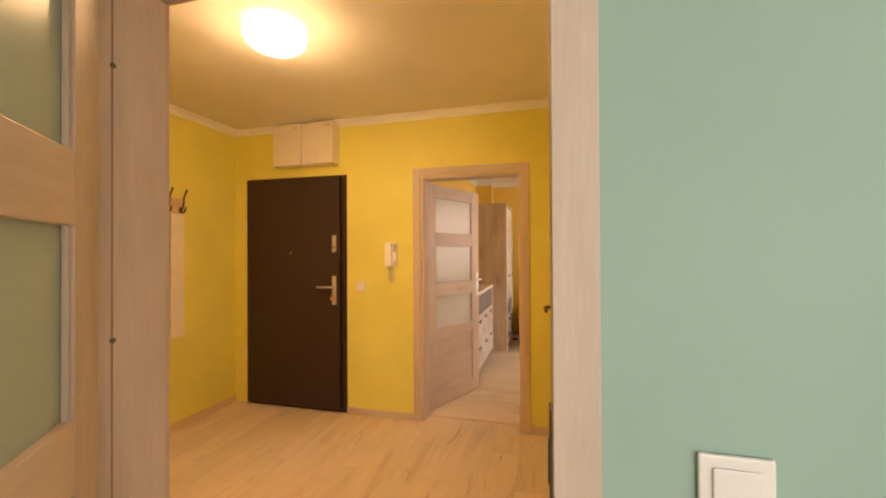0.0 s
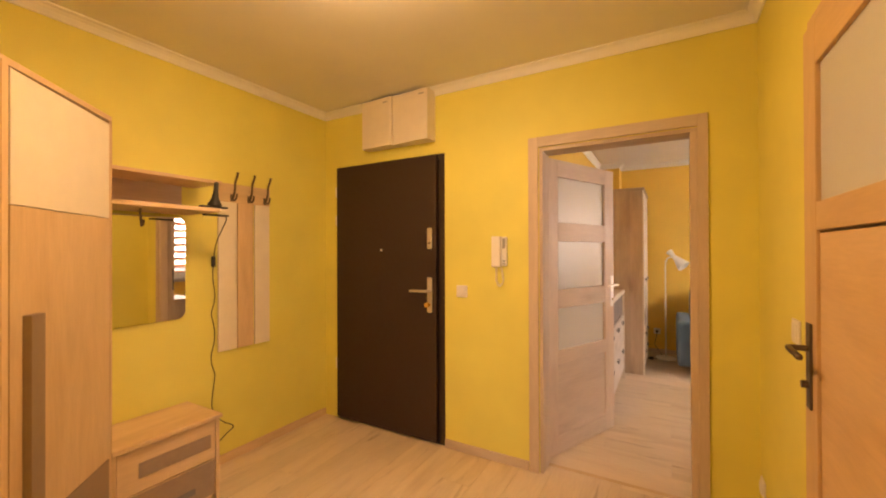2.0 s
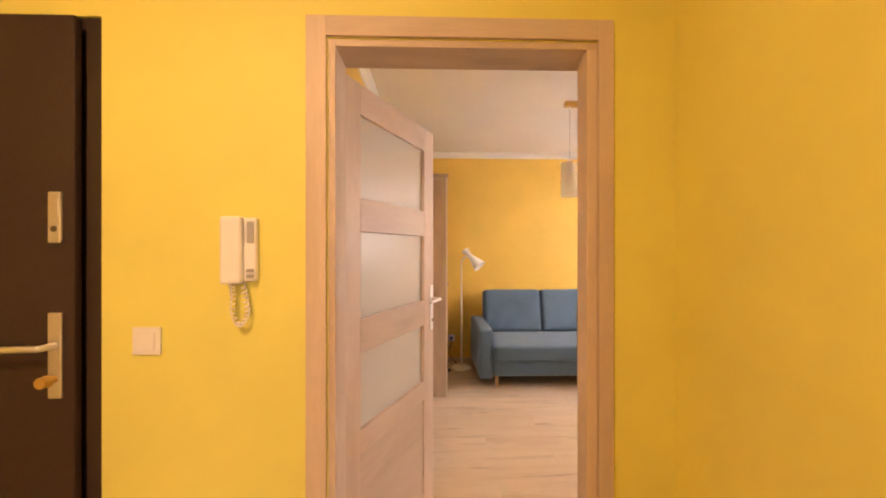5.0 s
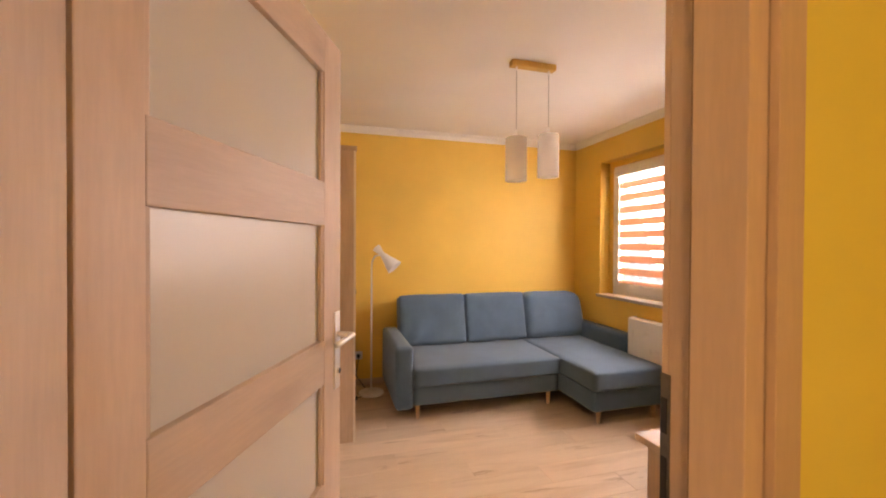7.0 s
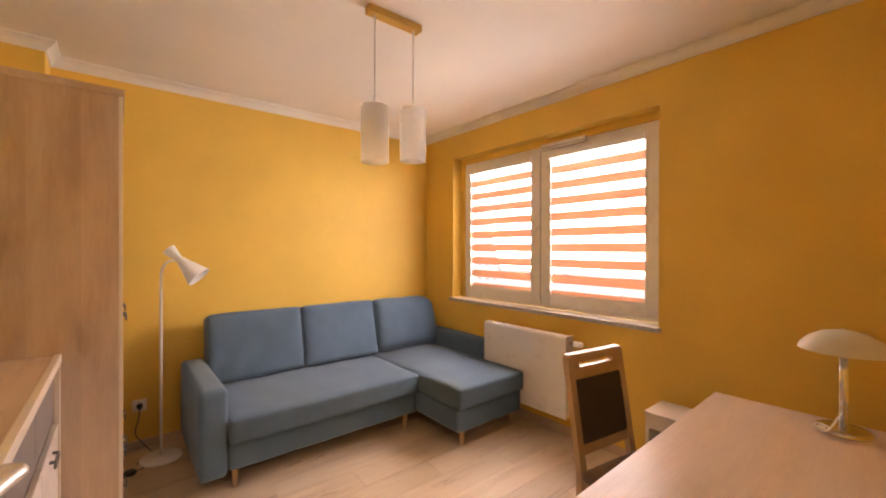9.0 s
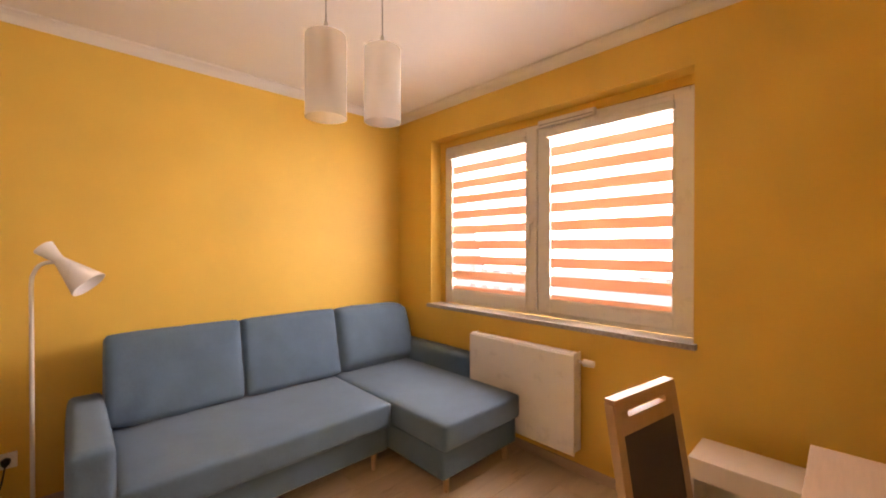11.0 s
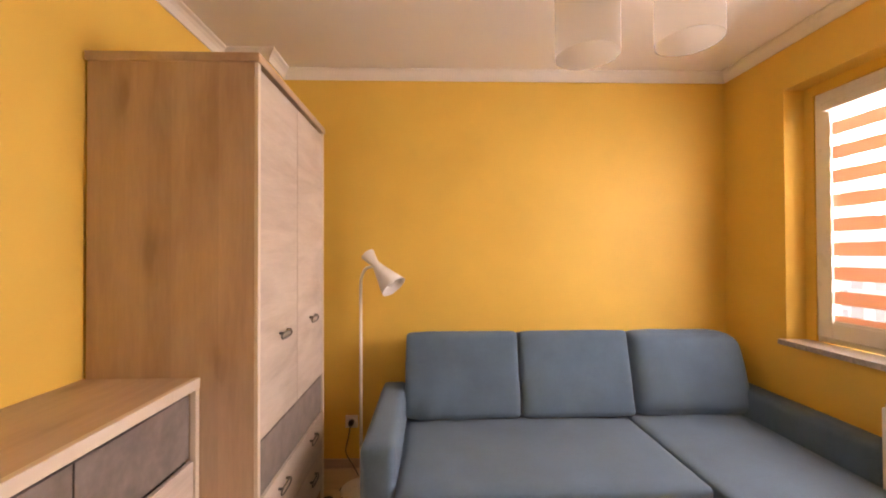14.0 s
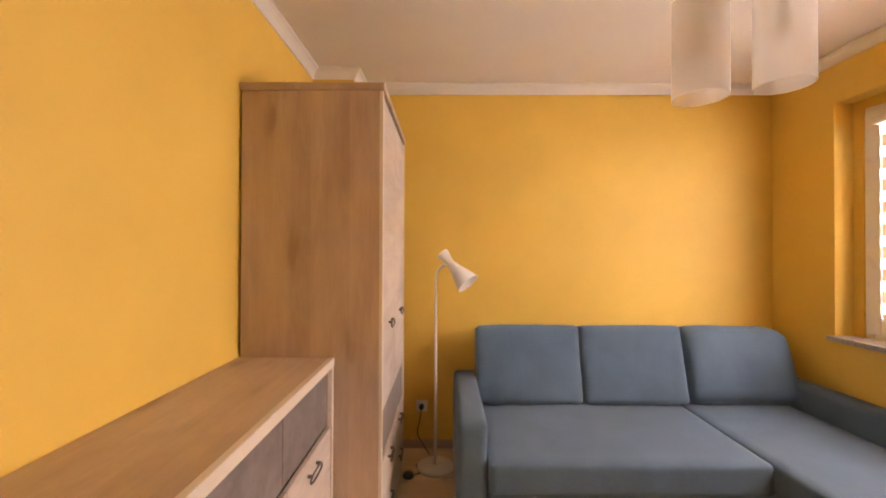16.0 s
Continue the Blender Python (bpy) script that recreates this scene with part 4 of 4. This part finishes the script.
# table lamp on the desk
tl = thing("table_lamp", pose(1.776, 3.772, 0.76), "table lamp with an opal mushroom shade on a chrome post", "table lamp")
part("base", lathe([(0, 0), (0.075, 0), (0.078, 0.005), (0.070, 0.012), (0.02, 0.018), (0, 0.018)], 36), CHROME, tl, smooth=True)
part("post", tube([(0, 0, 0.016), (0, 0, 0.30)], 0.012, 16), CHROME, tl, smooth=True)
part("shade", lathe([(r, z + 0.098) for r, z in ((0.122, 0.185), (0.115, 0.203), (0.095, 0.226), (0.06, 0.247), (0.02, 0.257), (0, 0.258), (0, 0.254), (0.02, 0.253), (0.06, 0.243), (0.093, 0.222), (0.112, 0.201), (0.119, 0.185))], 44), OPAL, tl, "opal glass mushroom shade", True)
part("finial", lathe([(0, 0.356), (0.006, 0.357), (0.006, 0.362), (0, 0.365)], 14), CHROME, tl, smooth=True)
part("pull_socket", lathe([(0, 0.29), (0.02, 0.29), (0.022, 0.31), (0.012, 0.35), (0, 0.352)], 20), CHROME, tl, smooth=True)
coil = []
for k in range(60):
    a = k * 0.45
    coil.append((-0.075 + 0.022 * math.cos(a), 0.035 + 0.012 * math.sin(a) + 0.0004 * k, 0.006 + 0.03 * abs(math.sin(k * 0.11)) * 0.5 + 0.00012 * k))
part("coiled_cable", tube(smooth_path([(-0.01, 0.01, 0.05), (-0.04, 0.02, 0.03)] + coil, 2), 0.0034, 8), PLASTIC, tl, "coiled white cable", True)

# chair
ch = thing("chair", pose(1.482, 4.385, 0, 0, 0, -9), "wooden chair with a dark padded back, tucked under the desk", "chair")


def rake(z):
    return 0.10 + 0.085 * max(0, (z - 0.42) / 0.53) ** 1.1


for s in (-1, 1):
    pts = [(s * 0.166, 0.16, 0.0), (s * 0.167, 0.115, 0.25)] + [(s * (0.168 - 0.0 * z), rake(z), z) for z in (0.42, 0.55, 0.68, 0.82, 0.92)]
    bm = bmesh.new()
    prev = None
    for p in smooth_path(pts, 3):
        q = [bm.verts.new(p + Vector((dx * 0.018, dy * 0.014, 0))) for dx, dy in ((-1, -1), (1, -1), (1, 1), (-1, 1))]
        if prev:
            for i in range(4):
                bm.faces.new((prev[i], prev[(i + 1) % 4], q[(i + 1) % 4], q[i]))
        else:
            bm.faces.new(q)
        prev = q
    bm.faces.new(prev)
    part("back_post", bm, CHAIR_WOOD, ch)
    part("front_leg", B((s * 0.170 - 0.019, -0.30, 0), (s * 0.170 + 0.019, -0.262, 0.43), 0.003), CHAIR_WOOD, ch)
    part("side_rail", B((s * 0.170 - 0.011, -0.262, 0.36), (s * 0.170 + 0.011, 0.09, 0.425), 0.002), CHAIR_WOOD, ch)


def slanted(z0, z1, x0, x1, th, off=0.0):
    bm = bmesh.new()
    rows = []
    for i in range(5):
        z = z0 + (z1 - z0) * i / 4
        rows.append([bm.verts.new((x, rake(z) + y + off, z)) for x in (x0, x1) for y in (-th, th)])
    for a, b in zip(rows, rows[1:]):
        for i, j in ((0, 1), (1, 3), (3, 2), (2, 0)):
            bm.faces.new((a[i], a[j], b[j], b[i]))
    bm.faces.new([rows[0][i] for i in (0, 1, 3, 2)])
    bm.faces.new([rows[-1][i] for i in (0, 2, 3, 1)])
    return bm


part("crest_rail", slanted(0.895, 0.932, -0.178, 0.178, 0.0165), CHAIR_WOOD, ch, "wooden crest rail")
part("upper_rail", slanted(0.825, 0.873, -0.152, 0.152, 0.0125), CHAIR_WOOD, ch)
part("slot_end", slanted(0.873, 0.895, -0.152, -0.112, 0.0125), CHAIR_WOOD, ch)
part("slot_end", slanted(0.873, 0.895, 0.112, 0.152, 0.0125), CHAIR_WOOD, ch)
part("lower_rail", slanted(0.52, 0.56, -0.152, 0.152, 0.0125), CHAIR_WOOD, ch)
part("back_pad", slanted(0.56, 0.825, -0.152, 0.152, 0.012), CHAIR_CLOTH, ch, "dark brown padded back")
part("seat", cushion((-0.195, -0.31, 0.425), (0.195, 0.085, 0.475), 0.02, (0, 0, 0.008), 0.001, 10), SEAT_CLOTH, ch, "brown upholstered seat", True)
part("front_rail", B((-0.151, -0.29, 0.36), (0.151, -0.268, 0.425), 0.002), CHAIR_WOOD, ch)
part("back_rail", B((-0.149, 0.088, 0.36), (0.149, 0.11, 0.425), 0.002), CHAIR_WOOD, ch)

# low white cabinet in the corner beyond the desk
wc = thing("white_cabinet", pose(2.19, 4.257, 0), "low white cabinet beside the desk", "cabinet")
part("top_board", B((-0.12, -0.33, 0.482), (0.115, 0.32, 0.50), 0.002), CREAM, wc)
part("side_panel", B((-0.11, 0.30, 0), (0.11, 0.318, 0.482), 0.002), CREAM, wc)
part("side_panel", B((-0.11, -0.328, 0), (0.11, -0.31, 0.482), 0.002), CREAM, wc)
part("back_panel", B((0.10, -0.31, 0.02), (0.11, 0.30, 0.482)), CREAM, wc)
part("front_rail", B((-0.115, -0.31, 0.41), (-0.097, 0.30, 0.482), 0.002), CREAM, wc)
part("shelf", B((-0.10, -0.31, 0.20), (0.10, 0.30, 0.218), 0.002), CREAM, wc)
part("bottom_board", B((-0.10, -0.31, 0.02), (0.10, 0.30, 0.038), 0.002), CREAM, wc)

# ---------------------------------------------------------------- hall furniture
# corner wardrobe with a diagonal door; local x runs along the door, y into the corner
hw = thing("hall_wardrobe", pose(-1.925, 1.522, 0, 0, 0, 135.4), "oak corner wardrobe with a cream upper panel and taupe base panel", "wardrobe")
inv = hw.matrix_world.inverted()


def to_local(x, y):
    p = inv @ Vector((x, y, 0))
    return p.x, p.y


def prism(pts, z0, z1):
    bm = bmesh.new()
    a = [bm.verts.new((x, y, z0)) for x, y in pts]
    b = [bm.verts.new((x, y, z1)) for x, y in pts]
    bm.faces.new(a[::-1])
    bm.faces.new(b)
    for i in range(len(pts)):
        j = (i + 1) % len(pts)
        bm.faces.new((a[i], a[j], b[j], b[i]))
    return bm


foot = [to_local(x, y) for x, y in ((-2.505, 1.006), (-1.70, 1.006), (-1.70, 1.285), (-2.135, 1.742), (-2.505, 1.742))]
mid = Vector((sum(p[0] for p in foot) / 5, sum(p[1] for p in foot) / 5))
inner = [tuple(mid + (Vector(p) - mid) * 0.93) for p in foot]
# core painted dark to give the shade seen between door panels
part("carcass", prism(inner, 0.02, 1.99), GAP_SHADE, hw)
part("top_board", prism(foot, 2.0, 2.022), HALL_OAK_Y, hw, "oak top board")
part("side_panel", prism([to_local(x, y) for x, y in ((-2.505, 1.722), (-2.155, 1.722), (-2.135, 1.742), (-2.505, 1.742))], 0, 2.0), HALL_OAK, hw)
part("side_panel", prism([to_local(x, y) for x, y in ((-1.72, 1.006), (-1.70, 1.006), (-1.70, 1.285), (-1.72, 1.305))], 0, 2.0), HALL_OAK, hw)
h2 = 0.285
for name, z0, z1, mat, lab in (("upper_panel", 1.558, 1.985, CREAM, "cream upper door panel"), ("door", 0.478, 1.555, HALL_OAK, "oak door panel"), ("base_panel", 0.03, 0.475, BROWN_GREY, "taupe lower door panel")):
    part(name, B((-h2, -0.008, z0), (h2, 0.010, z1), 0.0015), mat, hw, lab)
for sx in (-1, 1):
    a, b = sorted((sx * (h2 + 0.003), sx * (h2 + 0.030)))
    part("front_strip", B((a, -0.006, 0), (b, 0.016, 2.0), 0.002), HALL_OAK, hw)
part("grip_bar", B((-0.235, -0.034, 0.25), (-0.170, -0.0085, 1.20), 0.003), BROWN_GREY, hw, "long taupe grip bar")

# wall shelf
ws = thing("wall_shelf", pose(-2.33, 1.995, 1.63), "oak wall shelf with a back board and a coat hook below", "shelf")
part("top_board", B((-0.179, -0.252, 0.172), (0.115, 0.308, 0.190), 0.002), HALL_OAK_Y, ws)
part("bottom_board", B((-0.179, -0.252, 0.0), (0.18, 0.258, 0.022), 0.002), HALL_OAK_Y, ws)
part("back_board", B((-0.179, -0.252, 0.022), (-0.163, 0.225, 0.172)), OAK_Y, ws)


def hook(name, parent, x, y, z, mat, s=1.0, under=False):
    if under:
        pts = [(x, y, z), (x, y, z - 0.03), (x, y + 0.004, z - 0.075), (x + 0.012, y, z - 0.09), (x + 0.03, y, z - 0.08), (x + 0.034, y, z - 0.06)]
        part(name, tube(smooth_path(pts, 5), 0.006, 10), mat, parent, "dark coat hook", True)
        return
    h = part(name, tube(smooth_path([(x, y, z - 0.05), (x + 0.02, y, z - 0.035), (x + 0.035, y, z + 0.01), (x + 0.04, y, z + 0.06), (x + 0.06, y, z + 0.095), (x + 0.068, y, z + 0.12)], 5),
                        [0.007] * 25 + [0.010]), mat, parent, "bronze double coat hook", True)
    part("lower_hook", tube(smooth_path([(x + 0.006, y, z - 0.045), (x + 0.03, y, z - 0.062), (x + 0.05, y, z - 0.05), (x + 0.058, y, z - 0.02)], 5), 0.006, 10), mat, h, smooth=True)
    part("rose", B((x, y - 0.012, z - 0.068), (x + 0.005, y + 0.012, z - 0.02), 0.002), mat, h)


hook("hook", ws, 0.05, -0.08, 0.0, BRONZE, under=True)

# mirror below the shelf
mr = thing("mirror", pose(-2.51, 2.008, 1.0, 0, 0, 0.6), "frameless wall mirror with rounded corners", "mirror")


def rounded_plate(y0, y1, z0, z1, x0, x1, r):
    bm = bmesh.new()
    pts = []
    for cy_, cz_, a0 in ((y1 - r, z1 - r, 0), (y0 + r, z1 - r, 90), (y0 + r, z0 + r, 180), (y1 - r, z0 + r, 270)):
        for k in range(9):
            a = radians(a0 + 90 * k / 8)
            pts.append((cy_ + r * math.cos(a), cz_ + r * math.sin(a)))
    a = [bm.verts.new((x0, y, z)) for y, z in pts]
    b = [bm.verts.new((x1, y, z)) for y, z in pts]
    bm.faces.new(b)
    bm.faces.new(a[::-1])
    for i in range(len(pts)):
        j = (i + 1) % len(pts)
        bm.faces.new((a[i], a[j], b[j], b[i]))
    return bm


part("backing", rounded_plate(-0.236, 0.231, 0.004, 0.606, 0.001, 0.012, 0.05), PLASTIC_GREY, mr)
part("mirror_glass", rounded_plate(-0.24, 0.235, 0.0, 0.61, 0.012, 0.017, 0.05), MIRROR, mr, "silvered mirror glass")

# shoe bench with two drawers
sb = thing("shoe_bench", pose(-2.33, 1.995, 0), "low oak shoe bench with two taupe drawer inlays", "bench")
part("top_board", B((-0.17, -0.25, 0.467), (0.195, 0.262, 0.488), 0.002), HALL_OAK_Y, sb)
part("side_panel", B((-0.17, 0.236, 0), (0.175, 0.256, 0.467), 0.002), HALL_OAK, sb)
part("side_panel", B((-0.17, -0.25, 0), (0.175, -0.23, 0.467), 0.002), HALL_OAK, sb)
# solid filler; its dark colour stands for shade around the drawers
part("carcass", B((-0.165, -0.23, 0.04), (0.15, 0.236, 0.467)), GAP_SHADE, sb)
part("plinth", B((0.12, -0.23, 0), (0.14, 0.236, 0.04)), HALL_OAK_Y, sb)
w1 = part("drawer", B((0.155, -0.226, 0.245), (0.173, 0.232, 0.457), 0.002), HALL_OAK_Y, sb, "oak drawer front")
part("inlay", B((0.1735, -0.14, 0.312), (0.181, 0.205, 0.385), 0.002), BROWN_GREY, w1, "taupe grip inlay")
w3 = part("drawer", B((0.155, -0.226, 0.045), (0.173, 0.232, 0.24), 0.002), HALL_OAK_Y, sb, "oak drawer front")
bm = bmesh.new()
tri = [(-0.12, 0.05), (0.228, 0.05), (0.228, 0.235), (-0.22, 0.235)]
fa = [bm.verts.new((0.1735, y, z)) for y, z in tri]
fb = [bm.verts.new((0.1765, y, z)) for y, z in tri]
bm.faces.new(fb)
bm.faces.new(fa[::-1])
for i in range(4):
    bm.faces.new((fa[i], fa[(i + 1) % 4], fb[(i + 1) % 4], fb[i]))
part("inlay", bm, BROWN_GREY, w3, "taupe inlay")
part("grip", B((0.177, -0.14, 0.10), (0.184, 0.12, 0.13), 0.002), SLATE, w3)

# coat rack panel
cr = thing("coat_rack", pose(-2.51, 2.632, 0.747), "coat rack of pale and oak boards with bronze hooks", "coat rack")
part("pale_board", B((0.012, -0.19, 0.0), (0.024, -0.062, 1.02), 0.002), CREAM, cr, "pale upright board")
part("oak_board", B((0.012, -0.056, 0.0), (0.024, 0.060, 1.02), 0.002), HALL_OAK, cr, "oak upright board")
part("pale_board", B((0.012, 0.072, 0.0), (0.024, 0.19, 1.02), 0.002), CREAM, cr, "pale upright board")
part("batten", B((0.001, -0.185, 0.06), (0.011, 0.185, 0.11)), HALL_OAK_Y, cr)
part("hook_rail", B((0.001, -0.192, 0.99), (0.026, 0.192, 1.115), 0.003), HALL_OAK_Y, cr, "oak hook rail")
for y in (-0.10, 0.025, 0.15):
    hook("hook", cr, 0.026, y, 1.065, BRONZE)

# clip lamp and its cable
cl = thing("clip_lamp", pose(-2.20, 2.27, 1.645), "small black clip-on lamp clamped to the shelf", "clip lamp")
part("clip_jaw", B((-0.02, -0.10, 0.012), (0.02, 0.05, 0.022), 0.004), BLACK, cl)
part("clip_jaw", B((-0.02, -0.08, -0.034), (0.02, 0.055, -0.024), 0.004), BLACK, cl)
part("head", lathe([(0.0, 0.0), (0.035, 0.0), (0.037, 0.012), (0.020, 0.045), (0.013, 0.085), (0.012, 0.138), (0, 0.142)], 24, None, pose(0, -0.02, 0.02, 0, 8, 0)), BLACK, cl, "tapered black lamp head", True)
cab = [(0.0, 0.05, -0.03), (-0.04, 0.07, -0.06), (-0.15, 0.11, -0.11), (-0.26, 0.138, -0.2), (-0.292, 0.14, -0.34)]
for k in range(14):
    cab.append((-0.295, 0.142 + 0.012 * math.sin(k * 1.5 + 0.4 * math.sin(k * 2.1)), -0.44 - 0.066 * k))
cab += [(-0.28, 0.20, -1.36), (-0.25, 0.25, -1.40), (-0.26, 0.20, -1.44), (-0.27, 0.17, -1.47)]
part("cable", tube(smooth_path(cab, 5), 0.0028, 8), BLACK, cl, "long thin black cable", True)
part("cable_switch", B((-0.296, 0.128, -0.34), (-0.280, 0.150, -0.27), 0.004), BLACK, cl, "inline cable switch")

# two meter cabinets above the entrance door
for x0, x1, bow in ((-2.022, -1.727, 0.022), (-1.724, -1.402, 0.026)):
    fb = thing("fuse_box", pose((x0 + x1) / 2, 3.40, 2.203), "cream fuse box with a bowed front above the entrance door", "fuse box", "fuse boxes above the door")
    bm = bmesh.new()
    n, hw2, hz = 12, (x1 - x0) / 2, 0.362
    fr_, bk = [], []
    for k in range(n + 1):
        u = -1 + 2 * k / n
        x = u * hw2
        y = -0.085 - bow * (0.5 + 0.5 * math.sin(u * 1.5))
        fr_.append((bm.verts.new((x, y, 0)), bm.verts.new((x, y, hz))))
        bk.append((bm.verts.new((x, -0.001, 0)), bm.verts.new((x, -0.001, hz))))
    for k in range(n):
        bm.faces.new((fr_[k][0], fr_[k + 1][0], fr_[k + 1][1], fr_[k][1]))
        bm.faces.new((bk[k][0], bk[k][1], bk[k + 1][1], bk[k + 1][0]))
        bm.faces.new((fr_[k][1], fr_[k + 1][1], bk[k + 1][1], bk[k][1]))
        bm.faces.new((fr_[k][0], bk[k][0], bk[k + 1][0], fr_[k + 1][0]))
    for k in (0, n):
        bm.faces.new((fr_[k][0], fr_[k][1], bk[k][1], bk[k][0]))
    part("door", bm, CREAM, fb, "bowed cream door")
    part("latch", B((hw2 - 0.075, -0.085 - bow - 0.002, hz - 0.038), (hw2 - 0.03, -0.085 - bow * 0.9 + 0.006, hz - 0.031)), PLASTIC_GREY, fb)

# door phone with coiled cord
dp = thing("door_phone", pose(-0.898, 3.40, 1.40), "white wall door phone with a coiled cord", "door phone")
part("base_plate", B((-0.042, -0.024, -0.097), (0.047, -0.001, 0.097), 0.006), PLASTIC, dp)
part("handset", B((-0.050, -0.050, -0.103), (0.012, -0.020, 0.100), 0.010, 3), PLASTIC, dp, "white handset")
part("speaker_grille", B((0.022, -0.031, 0.02), (0.042, -0.027, 0.085), 0.001), PLASTIC_GREY, dp)
for z in (-0.085, -0.068):
    part("button", B((0.022, -0.034, z), (0.042, -0.027, z + 0.010), 0.002), PLASTIC_GREY, dp)
loop = smooth_path([(-0.02, -0.035, -0.10), (-0.018, -0.03, -0.14), (-0.02, -0.028, -0.19), (0.0, -0.026, -0.228), (0.022, -0.026, -0.195), (0.018, -0.026, -0.15), (0.006, -0.02, -0.10)], 24)
hel = [p + Vector((0.0065 * math.cos(k * 0.9), 0.0065 * math.sin(k * 0.9), 0.003 * math.sin(k * 0.9))) for k, p in enumerate(loop)]
part("coiled_cord", tube(hel, 0.0026, 6), PLASTIC, dp, "coiled cord", True)


def wall_switch(m, label):
    s = thing("light_switch", m, label, "light switch", "wall switches")
    part("plate", B((-0.042, -0.009, -0.042), (0.042, -0.001, 0.042), 0.003), PLASTIC, s)
    part("rocker", B((-0.027, -0.013, -0.027), (0.027, -0.009, 0.027), 0.002), PLASTIC, s)


wall_switch(pose(-1.187, 3.40, 1.122), "white square light switch on a yellow wall")
wall_switch(pose(0.46, 2.73, 1.12, 0, 0, -90), "white square light switch beside the honey door")
wall_switch(pose(0.615, 0.815, 1.120), "white square light switch on the mint wall")
es = thing("wall_socket", pose(0.46, 3.31, 0.275, 0, 0, -90), "white round wall socket in the hall", "socket")
part("plate", B((-0.04, -0.010, -0.04), (0.04, -0.001, 0.04), 0.004), PLASTIC, es)
part("rim", lathe([(0.030, 0), (0.030, 0.006), (0.022, 0.006), (0.022, 0.001)], 28, None, pose(0, -0.010, 0, 90, 0, 0)), PLASTIC, es)

# hall ceiling lamp
hl = thing("ceiling_lamp", pose(-0.965, 1.985, H), "lit round opal ceiling lamp", "ceiling lamp")
part("ceiling_rose", lathe([(0, -0.001), (0.07, -0.001), (0.07, -0.03), (0, -0.03)], 32), ENAMEL, hl)
part("shade_rim", lathe([(0.122, -0.002), (0.141, -0.020), (0.154, -0.046), (0.152, -0.064)], 48), GLOW_RIM, hl, "dimmer opal glass rim", True)
part("glass_shade", lathe([(0.152, -0.064), (0.140, -0.084), (0.114, -0.103), (0.078, -0.116), (0.038, -0.122), (0, -0.124)], 48), GLOW, hl, "glowing opal glass bowl", True)

# ---------------------------------------------------------------- laminate boards


def boards(floor_name, x0, x1, y0, y1, along, mat, label):
    """Boards of 0.19 x 1.29 m with a fine bevelled joint, in a third bond."""
    fl_ = thing(floor_name, pose(0, 0, 0), label, "floor", kind="structure")
    wdt, lng = 0.193, 1.29
    cache = {}
    a0, a1, b0, b1 = (x0, x1, y0, y1) if along == "x" else (y0, y1, x0, x1)
    row, v = 0, b0
    while v < b1 - 0.005:
        v2 = min(v + wdt, b1)
        u = a0 - (row * 0.43) % lng
        while u < a1:
            s, e = max(u, a0), min(u + lng, a1)
            if e - s > 0.02:
                key = (round(e - s, 3), round(v2 - v, 3))
                if key not in cache:
                    hx, hy = (key[0] / 2, key[1] / 2) if along == "x" else (key[1] / 2, key[0] / 2)
                    me = bpy.data.meshes.new("plank")
                    bm_ = B((-hx + 0.0004, -hy + 0.0004, -0.011), (hx - 0.0004, hy - 0.0004, 0), 0.0012, 1)
                    bm_.to_mesh(me)
                    bm_.free()
                    me.materials.append(mat)
                    cache[key] = me
                ob = new("plank", cache[key])
                ob.parent = fl_
                c, d = (s + e) / 2, (v + v2) / 2
                ob.location = (c, d, 0) if along == "x" else (d, c, 0)
            u += lng
        v, row = v2, row + 1


boards("floor_hall", -2.51, 0.60, 0.9, 3.545, "y", FLOOR_Y, "light oak laminate hall floor")
boards("floor_room", -0.779, 2.431, 3.545, 7.065, "x", FLOOR_X, "light oak laminate room floor")
boards("floor_green_room", -1.6, 2.1, -2.2, 0.9, "x", FLOOR_X, "light oak laminate floor of the green room")
